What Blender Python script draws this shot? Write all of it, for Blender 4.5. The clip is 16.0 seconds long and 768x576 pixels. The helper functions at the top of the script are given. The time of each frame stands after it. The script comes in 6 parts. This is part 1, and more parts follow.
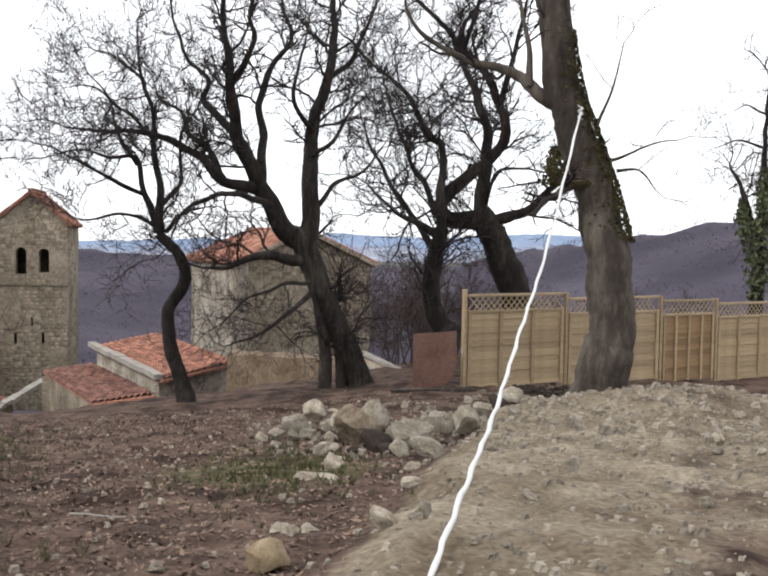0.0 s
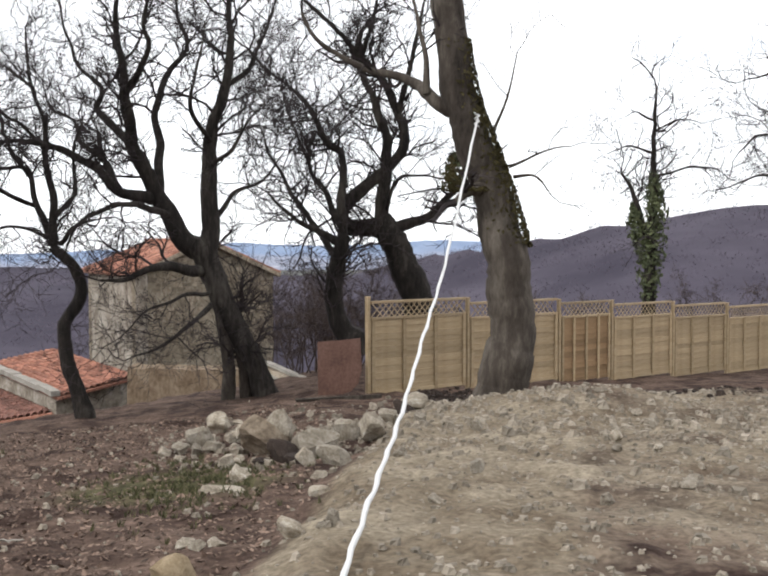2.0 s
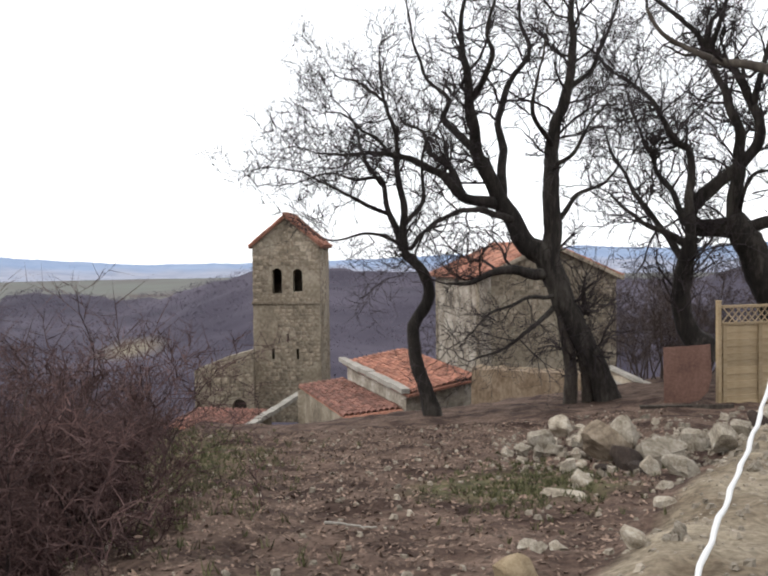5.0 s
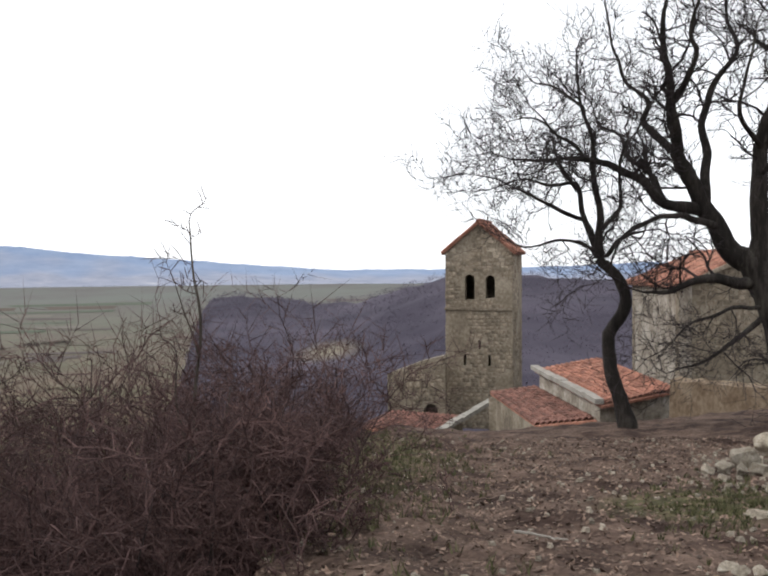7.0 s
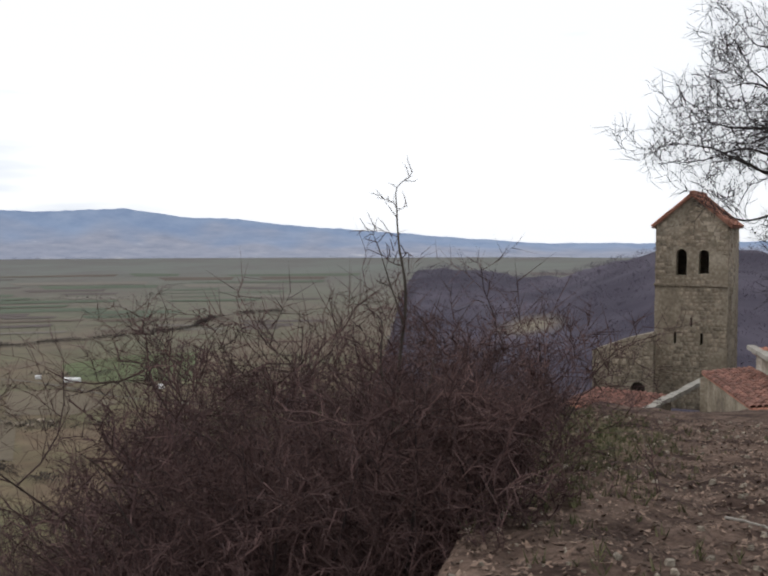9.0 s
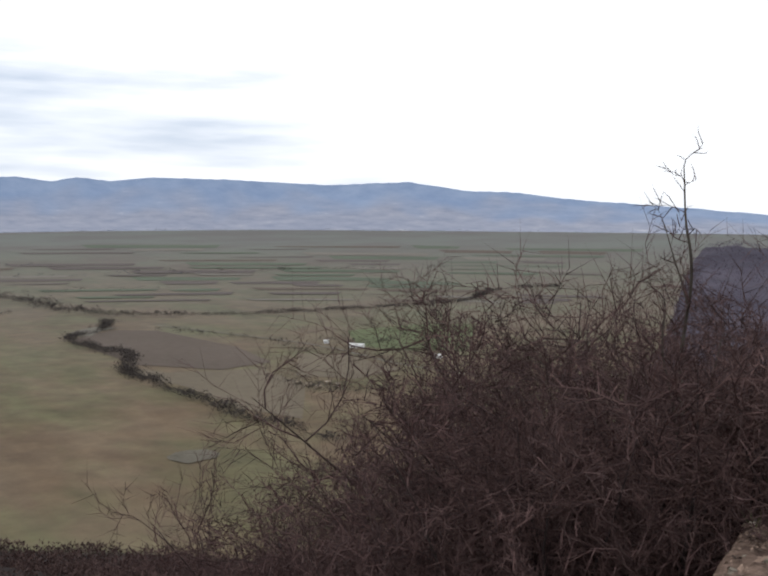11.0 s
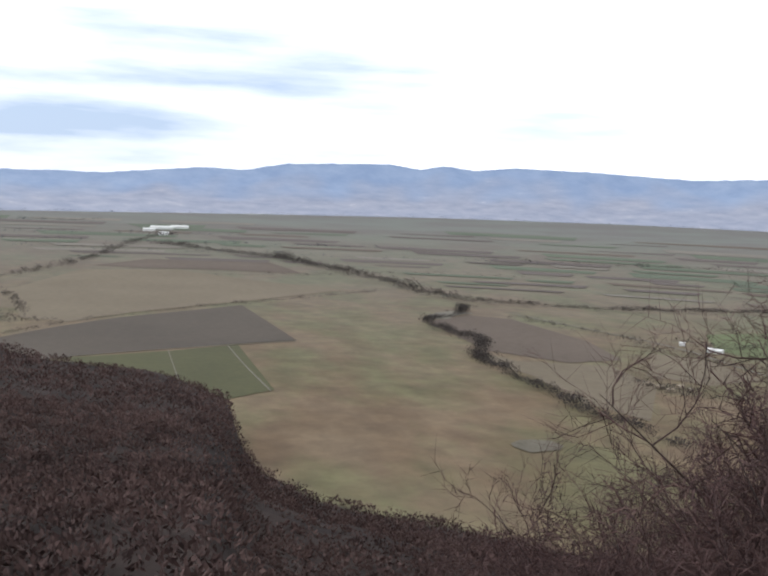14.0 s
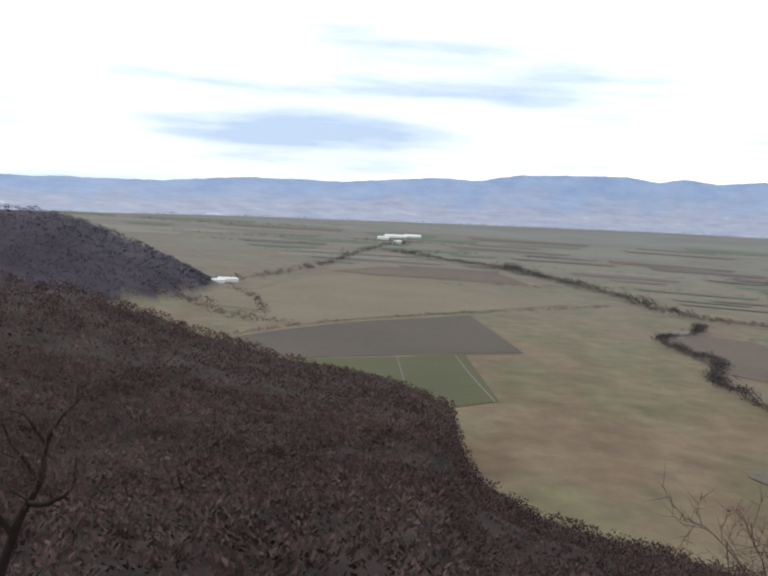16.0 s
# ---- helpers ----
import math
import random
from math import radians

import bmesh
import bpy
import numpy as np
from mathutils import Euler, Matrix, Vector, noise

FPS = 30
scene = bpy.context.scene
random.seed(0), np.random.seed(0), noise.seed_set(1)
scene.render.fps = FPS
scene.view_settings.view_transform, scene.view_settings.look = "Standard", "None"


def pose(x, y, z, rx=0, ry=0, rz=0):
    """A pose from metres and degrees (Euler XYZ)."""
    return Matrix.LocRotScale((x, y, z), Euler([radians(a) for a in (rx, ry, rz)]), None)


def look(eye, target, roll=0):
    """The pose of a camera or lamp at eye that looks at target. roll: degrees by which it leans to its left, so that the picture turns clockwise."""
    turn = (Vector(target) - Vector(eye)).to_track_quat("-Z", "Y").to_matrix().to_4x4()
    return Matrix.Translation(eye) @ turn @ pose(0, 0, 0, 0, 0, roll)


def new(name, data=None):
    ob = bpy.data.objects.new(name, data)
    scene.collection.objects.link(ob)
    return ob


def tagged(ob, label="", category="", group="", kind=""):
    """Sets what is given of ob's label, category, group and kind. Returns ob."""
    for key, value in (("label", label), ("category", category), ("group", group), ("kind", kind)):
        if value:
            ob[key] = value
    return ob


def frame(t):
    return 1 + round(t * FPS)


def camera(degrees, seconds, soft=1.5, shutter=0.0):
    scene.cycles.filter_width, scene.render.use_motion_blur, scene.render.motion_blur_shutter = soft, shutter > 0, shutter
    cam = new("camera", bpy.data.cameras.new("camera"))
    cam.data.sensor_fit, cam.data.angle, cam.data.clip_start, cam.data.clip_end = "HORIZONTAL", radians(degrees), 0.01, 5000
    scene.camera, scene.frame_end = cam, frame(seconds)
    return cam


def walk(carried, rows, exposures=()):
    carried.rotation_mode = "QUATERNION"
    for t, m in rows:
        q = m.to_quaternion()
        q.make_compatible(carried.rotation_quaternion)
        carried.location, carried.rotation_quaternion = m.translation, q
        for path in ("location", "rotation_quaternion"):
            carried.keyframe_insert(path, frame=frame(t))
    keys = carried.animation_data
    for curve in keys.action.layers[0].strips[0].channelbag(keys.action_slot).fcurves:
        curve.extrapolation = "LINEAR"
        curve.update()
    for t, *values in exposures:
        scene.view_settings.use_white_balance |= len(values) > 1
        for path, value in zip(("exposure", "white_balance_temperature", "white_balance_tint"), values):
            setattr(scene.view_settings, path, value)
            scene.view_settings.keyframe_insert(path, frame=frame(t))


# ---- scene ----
# The camera's eye is the origin; bearings, traced in its view, are degrees to the left of +y.
cam = camera(42.81, 16.0, soft=2.2)
EXPOSURES = [(0, 0.0, 6430, 10), (5.0, 0.0, 6430, 10), (7.5, -0.34, 6380, 10), (8.5, -0.58, 6360, 10), (11.0, -0.5, 6280, 10), (12.5, -0.3, 6220, 10), (14.0, -0.15, 6200, 10), (16.0, -0.15, 6150, 9)]
walk(cam, [
    (0.0, pose(0, 0, 0, 87.27, -0.96, 0.05)),
    (0.5, pose(0, 0, 0, 87.15, -1.35, -3.92)),
    (1.0, pose(0, 0, 0, 87.05, -1.03, -6.29)),
    (1.5, pose(0, 0, 0, 87.20, -0.17, -6.27)),
    (2.0, pose(0, 0, 0, 87.77, 0.08, -5.68)),
    (2.5, pose(0, 0, 0, 88.25, 0.33, -3.15)),
    (3.0, pose(0, 0, 0, 88.19, 0.17, -0.09)),
    (3.5, pose(0, 0, 0, 87.97, 0.17, 3.38)),
    (4.0, pose(0, 0, 0, 88.00, 0.67, 7.97)),
    (4.5, pose(0, 0, 0, 88.19, 0.72, 10.87)),
    (5.0, pose(0, 0, 0, 88.10, 0.75, 14.11)),
    (7.5, pose(0, 0, 0, 88.43, 0.20, 27.96)),
    (8.0, pose(0, 0, 0, 88.01, 0.12, 30.74)),
    (8.5, pose(0, 0, 0, 87.54, 0.02, 33.85)),
    (11.0, pose(0, 0, 0, 85.44, -0.46, 53.47)),
    (11.5, pose(0, 0, 0, 85.36, -1.25, 57.98)),
    (12.0, pose(0, 0, 0, 85.33, -2.06, 61.81)),
    (12.5, pose(0, 0, 0, 84.71, -1.09, 65.32)),
    (13.0, pose(0, 0, 0, 84.46, -1.83, 69.40)),
    (13.5, pose(0, 0, 0, 84.45, -2.12, 71.98)),
    (14.0, pose(0, 0, 0, 84.45, -2.48, 74.23)),
    (14.5, pose(0, 0, 0, 84.85, -2.40, 77.58)),
    (15.0, pose(0, 0, 0, 84.80, -2.50, 81.36)),
    (15.5, pose(0, 0, 0, 84.69, -2.73, 84.28)),
    (16.0, pose(0, 0, 0, 84.42, -3.37, 87.72))
], EXPOSURES)

# ---- light ----
world = bpy.data.worlds.new("overcast")
scene.world = world
world.use_nodes = True
wn, wl = world.node_tree.nodes, world.node_tree.links
wn.clear()
sky = wn.new("ShaderNodeTexSky")
sky.sky_type, sky.sun_disc = "NISHITA", False
sky.sun_elevation, sky.sun_rotation = radians(38), radians(-120)
clear_bg = wn.new("ShaderNodeBackground")
clear_bg.inputs["Strength"].default_value = 0.12
wl.new(sky.outputs[0], clear_bg.inputs[0])
cloud_bg = wn.new("ShaderNodeBackground")
cloud_bg.inputs["Strength"].default_value = 1.6
geo = wn.new("ShaderNodeTexCoord")
mapping = wn.new("ShaderNodeMapping")
mapping.inputs["Scale"].default_value = (2.0, 2.0, 16.0)
mapping.inputs["Location"].default_value = (0.35, 0.9, 0.2)
mapping.inputs["Rotation"].default_value = (0, 0, radians(-42))
wl.new(geo.outputs["Generated"], mapping.inputs[0])
streak = wn.new("ShaderNodeTexNoise")
streak.inputs["Scale"].default_value, streak.inputs["Detail"].default_value = 1.5, 6.0
streak.inputs["Roughness"].default_value = 0.5
wl.new(mapping.outputs[0], streak.inputs["Vector"])
cloud_tone = wn.new("ShaderNodeValToRGB")
cloud_tone.color_ramp.elements[0].position, cloud_tone.color_ramp.elements[0].color = 0.34, (0.40, 0.49, 0.63, 1)
cloud_tone.color_ramp.elements[1].position, cloud_tone.color_ramp.elements[1].color = 0.62, (1.0, 1.01, 1.03, 1)
split = wn.new("ShaderNodeSeparateXYZ")
wl.new(geo.outputs["Generated"], split.inputs[0])
# the cover thickens to an even white veil overhead
veil = wn.new("ShaderNodeMapRange")
veil.inputs["From Min"].default_value, veil.inputs["From Max"].default_value = 0.10, 0.24
veil.inputs["To Min"].default_value, veil.inputs["To Max"].default_value = 0.0, 0.26
wl.new(split.outputs["Z"], veil.inputs["Value"])
# and it is thickest to the north-east, broken in long grey bars to the west
west = wn.new("ShaderNodeVectorMath")
west.operation = "DOT_PRODUCT"
west.inputs[1].default_value = (-0.98, -0.17, 0.0)
wl.new(geo.outputs["Generated"], west.inputs[0])
bars = wn.new("ShaderNodeMapRange")
bars.inputs["From Min"].default_value, bars.inputs["From Max"].default_value = 0.55, 0.93
bars.inputs["To Min"].default_value, bars.inputs["To Max"].default_value = 0.25, 0.0
wl.new(west.outputs["Value"], bars.inputs["Value"])
densest = wn.new("ShaderNodeMath")
densest.operation = "MAXIMUM"
wl.new(veil.outputs[0], densest.inputs[0])
wl.new(bars.outputs[0], densest.inputs[1])
thick = wn.new("ShaderNodeMath")
thick.operation = "ADD"
wl.new(streak.outputs["Fac"], thick.inputs[0])
wl.new(densest.outputs[0], thick.inputs[1])
wl.new(thick.outputs[0], cloud_tone.inputs[0])
wl.new(cloud_tone.outputs[0], cloud_bg.inputs[0])
cover = wn.new("ShaderNodeMixShader")
cover.inputs[0].default_value = 0.93
wl.new(clear_bg.outputs[0], cover.inputs[1])
wl.new(cloud_bg.outputs[0], cover.inputs[2])
world_out = wn.new("ShaderNodeOutputWorld")
wl.new(cover.outputs[0], world_out.inputs[0])

sun = new("sun", bpy.data.lights.new("sun", "SUN"))
sun.data.energy, sun.data.angle, sun.data.color = 1.5, radians(10), (1.0, 0.95, 0.88)
sun.matrix_world = look((-60, -35, 55), (0, 0, 0))


# ---- materials ----
def surface(name, colours, scale=4.0, fine=40.0, rough=0.9, bump=0.3, vary=0.0, metallic=0.0, stretch=(1, 1, 1), coord="Object"):
    """Two or three base colours mixed by a coarse and a fine noise, with relief; vary: change of value from piece to piece."""
    m = bpy.data.materials.new(name)
    m.use_nodes = True
    n, l = m.node_tree.nodes, m.node_tree.links
    shader = n["Principled BSDF"]
    shader.inputs["Roughness"].default_value, shader.inputs["Metallic"].default_value = rough, metallic
    shader.inputs["Specular IOR Level"].default_value = 0.25
    where = n.new("ShaderNodeTexCoord")
    mp = n.new("ShaderNodeMapping")
    mp.inputs["Scale"].default_value = stretch
    l.new(where.outputs[coord], mp.inputs[0])
    coarse, grain = n.new("ShaderNodeTexNoise"), n.new("ShaderNodeTexNoise")
    coarse.inputs["Scale"].default_value, coarse.inputs["Detail"].default_value = scale, 5
    grain.inputs["Scale"].default_value, grain.inputs["Detail"].default_value = fine, 6
    grain.inputs["Roughness"].default_value = 0.7
    l.new(mp.outputs[0], coarse.inputs["Vector"])
    l.new(mp.outputs[0], grain.inputs["Vector"])
    add = n.new("ShaderNodeMath")
    add.operation = "MULTIPLY_ADD"
    add.inputs[1].default_value = 0.6
    l.new(grain.outputs["Fac"], add.inputs[0])
    half = n.new("ShaderNodeMath")
    half.operation = "MULTIPLY"
    half.inputs[1].default_value = 0.55
    l.new(coarse.outputs["Fac"], half.inputs[0])
    l.new(half.outputs[0], add.inputs[2])
    ramp = n.new("ShaderNodeValToRGB")
    ramp.color_ramp.elements[0].position, ramp.color_ramp.elements[1].position = 0.40, 0.74
    colours = [tuple(0.8 * v for v in c) for c in colours]
    ramp.color_ramp.elements[0].color, ramp.color_ramp.elements[1].color = (*colours[0], 1), (*colours[-1], 1)
    if len(colours) > 2:
        ramp.color_ramp.elements.new(0.57).color = (*colours[1], 1)
    l.new(add.outputs[0], ramp.inputs[0])
    colour = ramp.outputs[0]
    if vary:
        pieces, island = n.new("ShaderNodeObjectInfo"), n.new("ShaderNodeNewGeometry")
        sm = n.new("ShaderNodeMath")
        sm.operation = "ADD"
        l.new(pieces.outputs["Random"], sm.inputs[0])
        l.new(island.outputs["Random Per Island"], sm.inputs[1])
        fr = n.new("ShaderNodeMath")
        fr.operation = "FRACT"
        l.new(sm.outputs[0], fr.inputs[0])
        rng = n.new("ShaderNodeMapRange")
        rng.inputs["To Min"].default_value, rng.inputs["To Max"].default_value = 1 - vary, 1 + vary
        l.new(fr.outputs[0], rng.inputs["Value"])
        hsv = n.new("ShaderNodeHueSaturation")
        l.new(colour, hsv.inputs["Color"])
        l.new(rng.outputs[0], hsv.inputs["Value"])
        colour = hsv.outputs[0]
    l.new(colour, shader.inputs["Base Color"])
    if bump:
        bp = n.new("ShaderNodeBump")
        bp.inputs["Strength"].default_value, bp.inputs["Distance"].default_value = bump, 0.02
        l.new(grain.outputs["Fac"], bp.inputs["Height"])
        l.new(bp.outputs[0], shader.inputs["Normal"])
    return m


BARK = surface("bark", [(0.010, 0.008, 0.007), (0.028, 0.023, 0.020), (0.085, 0.074, 0.062)], 3, 14, 0.95, 0.8, stretch=(1, 1, 0.25))
PALE_BARK = surface("pale_bark", [(0.022, 0.017, 0.014), (0.072, 0.059, 0.048), (0.17, 0.148, 0.123)], 1.3, 8, 0.95, 1.0, stretch=(1, 1, 0.3))
TWIG = surface("twig_bark", [(0.018, 0.014, 0.014), (0.055, 0.044, 0.044)], 2, 8, 0.95, 0, vary=0.35)
SHRUB = surface("shrub_bark", [(0.036, 0.019, 0.018), (0.130, 0.078, 0.072)], 1.2, 8, 0.95, 0, vary=0.5)
SHRUB_STEM = surface("shrub_stem", [(0.014, 0.009, 0.009), (0.045, 0.030, 0.027)], 2, 9, 0.95, 0.4)
DARK_BRUSH = surface("dark_brush", [(0.040, 0.029, 0.026), (0.095, 0.07, 0.06)], 2, 8, 0.95, 0, vary=0.35)
WOODS = surface("bare_woods", [(0.038, 0.024, 0.022), (0.088, 0.054, 0.048), (0.150, 0.096, 0.085)], 0.04, 0.16, 1.0, 0, vary=0.18)
# Hill and ridge woods blued against the near woods: distance haze put into the colour.
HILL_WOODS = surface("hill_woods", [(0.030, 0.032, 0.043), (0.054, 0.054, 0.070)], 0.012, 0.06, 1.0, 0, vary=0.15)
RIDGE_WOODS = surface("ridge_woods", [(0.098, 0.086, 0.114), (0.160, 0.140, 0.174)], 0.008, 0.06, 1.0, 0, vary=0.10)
MOSS = surface("moss", [(0.022, 0.020, 0.009), (0.065, 0.055, 0.022), (0.10, 0.078, 0.033)], 5, 30, 1.0, 0.8)
IVY = surface("ivy", [(0.045, 0.062, 0.028), (0.15, 0.165, 0.08)], 3, 20, 0.7, 0.2, vary=0.5)
STONE = surface("rubble_stone", [(0.10, 0.078, 0.055), (0.26, 0.212, 0.155), (0.50, 0.43, 0.34)], 0.9, 8, 0.95, 0.9, vary=0.32)
MORTAR = surface("mortar", [(0.13, 0.102, 0.073), (0.27, 0.225, 0.168), (0.44, 0.385, 0.30)], 0.8, 7, 1.0, 0.8)
PLASTER = surface("weathered_plaster", [(0.14, 0.112, 0.084), (0.34, 0.295, 0.24), (0.60, 0.55, 0.48)], 1.1, 6, 0.95, 0.5)
TILE = surface("clay_tile", [(0.17, 0.075, 0.052), (0.35, 0.155, 0.105), (0.48, 0.265, 0.19)], 0.8, 9, 0.9, 0.4, vary=0.38)
CONCRETE = surface("pale_mortar_cap", [(0.24, 0.22, 0.19), (0.44, 0.41, 0.36)], 2, 12, 0.95, 0.5)
TILE_OLD = surface("weathered_tile", [(0.085, 0.048, 0.038), (0.21, 0.10, 0.075), (0.33, 0.18, 0.14)], 0.8, 9, 0.95, 0.4, vary=0.4)
MUD = surface("mud_wall", [(0.10, 0.066, 0.040), (0.19, 0.138, 0.092), (0.28, 0.22, 0.16)], 1.4, 7, 1.0, 0.7)
WOOD = surface("fresh_pine", [(0.33, 0.235, 0.13), (0.44, 0.33, 0.20), (0.52, 0.41, 0.27)], 2, 18, 0.75, 0.15, vary=0.16, stretch=(0.25, 1, 1))
WOOD_DARK = surface("brown_board", [(0.24, 0.15, 0.075), (0.38, 0.25, 0.14)], 2, 18, 0.8, 0.15, vary=0.2, stretch=(0.25, 1, 1))
RUST = surface("rusty_sheet", [(0.085, 0.048, 0.038), (0.15, 0.082, 0.062), (0.21, 0.125, 0.098)], 2.5, 22, 0.85, 0.3)
ROCK = surface("limestone", [(0.17, 0.138, 0.10), (0.37, 0.32, 0.25), (0.58, 0.53, 0.45)], 2.6, 16, 0.95, 0.9, vary=0.3)
GRAVEL = surface("gravel", [(0.19, 0.158, 0.12), (0.37, 0.325, 0.262)], 6, 40, 0.95, 0.3, vary=0.35)
BROWN_ROCK = surface("brown_boulder", [(0.10, 0.075, 0.052), (0.23, 0.18, 0.13), (0.36, 0.30, 0.23)], 2.0, 12, 0.95, 1.0)
WARM_ROCK = surface("yellow_limestone", [(0.26, 0.19, 0.11), (0.48, 0.38, 0.25)], 3, 18, 0.95, 0.8)
LITTER = surface("dead_leaves", [(0.080, 0.049, 0.038), (0.26, 0.185, 0.14)], 5, 40, 0.9, 0, vary=0.65)
GRASS = surface("winter_grass", [(0.062, 0.066, 0.030), (0.135, 0.130, 0.062)], 3, 20, 0.9, 0, vary=0.45)
SOIL = surface("dark_soil", [(0.022, 0.016, 0.014), (0.07, 0.052, 0.042)], 5, 30, 1.0, 0.6, vary=0.4)
ROPE = surface("white_rope", [(0.74, 0.74, 0.73), (0.84, 0.84, 0.83)], 8, 60, 0.7, 0.3)
WHITEWASH = surface("white_sheds", [(0.72, 0.72, 0.70), (0.82, 0.82, 0.80)], 0.1, 1, 0.8, 0)
# Near-black that stands in for darkness inside the buildings.
DARK_VOID = surface("interior_dark", [(0.02, 0.017, 0.014), (0.05, 0.04, 0.03)], 3, 20, 0.95, 0.3)


# ---- building helpers ----
def spot(bearing, rise, distance):
    """A place fitted to the camera's view by bearing and rise in degrees and level distance in metres from its eye."""
    b = radians(bearing)
    return Vector((-distance * math.sin(b), distance * math.cos(b), distance * math.tan(radians(rise))))


def solid(name, verts, faces, material, parent=None, label="", smooth=False):
    """One mesh object from plain lists, under its thing where one is given; places stay in the world."""
    me = bpy.data.meshes.new(name)
    me.from_pydata([tuple(v) for v in verts], [], faces)
    me.materials.append(material)
    if smooth:
        me.polygons.foreach_set("use_smooth", [True] * len(me.polygons))
    me.update()
    ob = new(name, me)
    if parent:
        ob.parent = parent
        ob.matrix_parent_inverse = Matrix.Translation(-parent.location) if not parent.parent else Matrix.Translation(-parent.parent.location)
    return tagged(ob, label)


def part(name, bm, material, parent, label="", smooth=False):
    """A bmesh as one mesh object under a thing."""
    me = bpy.data.meshes.new(name)
    bm.to_mesh(me)
    bm.free()
    me.materials.append(material)
    if smooth:
        me.polygons.foreach_set("use_smooth", [True] * len(me.polygons))
    ob = new(name, me)
    ob.parent = parent
    return tagged(ob, label)


def thing(name, place, label, category, group="", kind="", turn=0):
    ob = new(name)
    ob.location = place
    ob.rotation_euler = (0, 0, radians(turn))
    ob.empty_display_size = 0.2
    return tagged(ob, label, category, group, kind)


def box(bm, x0, x1, y0, y1, z0, z1, wobble=0.0):
    c = [bm.verts.new((x + random.uniform(-wobble, wobble), y + random.uniform(-wobble, wobble), z + random.uniform(-wobble, wobble)))
         for z in (z0, z1) for x, y in ((x0, y0), (x1, y0), (x1, y1), (x0, y1))]
    for f in ((3, 2, 1, 0), (4, 5, 6, 7), (0, 1, 5, 4), (1, 2, 6, 5), (2, 3, 7, 6), (3, 0, 4, 7)):
        bm.faces.new([c[i] for i in f])
    return c


# ---- the land ----
PLAIN = -150.0
bearings_edge = ([-180, -60, -20, 0, 10, 16, 25, 30, 33, 36, 45, 110, 130, 160, 180], [40, 40, 40, 23, 19, 17.5, 16.5, 8.4, 5.4, 3.7, 3.0, 2.7, 4, 20, 40])
bearings_shelf = ([-180, -60, -10, 0, 26, 30, 36, 45, 110, 130, 180], [-6, -9, -7, -7.6, -8.4, -12, -20, -24, -25, -18, -6])
crest_b = [-180, -60, -27, -21, -14, -7.5, -2, 8, 16.5, 21.6, 23.5, 26.5, 29.4, 33.7, 35.2, 35.9, 36.5, 37.2, 39, 60, 69.5, 73, 77.4, 81, 82.2, 82.9, 86.6, 92.5, 98.2, 103.7, 108.9, 120, 180]
crest_r = [500, 600, 700, 700, 750, 850, 900, 950, 1000, 1000, 1030, 1100, 1150, 1200, 1200, 1230, 1280, 1250, 412, 412, 438, 446, 467, 516, 575, 590, 600, 590, 570, 540, 520, 480, 500]
crest_e = [3, 3, 2.3, 1.9, 0.5, -0.5, -1.4, -1.1, -0.7, -0.7, -1.2, -2.0, -2.3, -1.7, -1.9, -2.7, -4.2, -6.9, -20, -20, -18.9, -18.6, -17.8, -16.2, -14.5, -12.3, -11.1, -10.1, -8.6, -6.9, -5.9, -3, 3]


def plain_level(r):
    return PLAIN + 57.0 * np.clip((r - 1600.0) / 2200.0, 0, 1.4)


def heap(x, y):
    """How much of a place belongs to the spread heap of pale earth, 0 to 1."""
    across = (x + 0.42 - (y - 4.68) * 0.21) / 0.5
    along = (13.6 - y + 0.16 * x) / 1.2
    return np.clip(across, 0, 1) * np.clip(along, 0, 1)


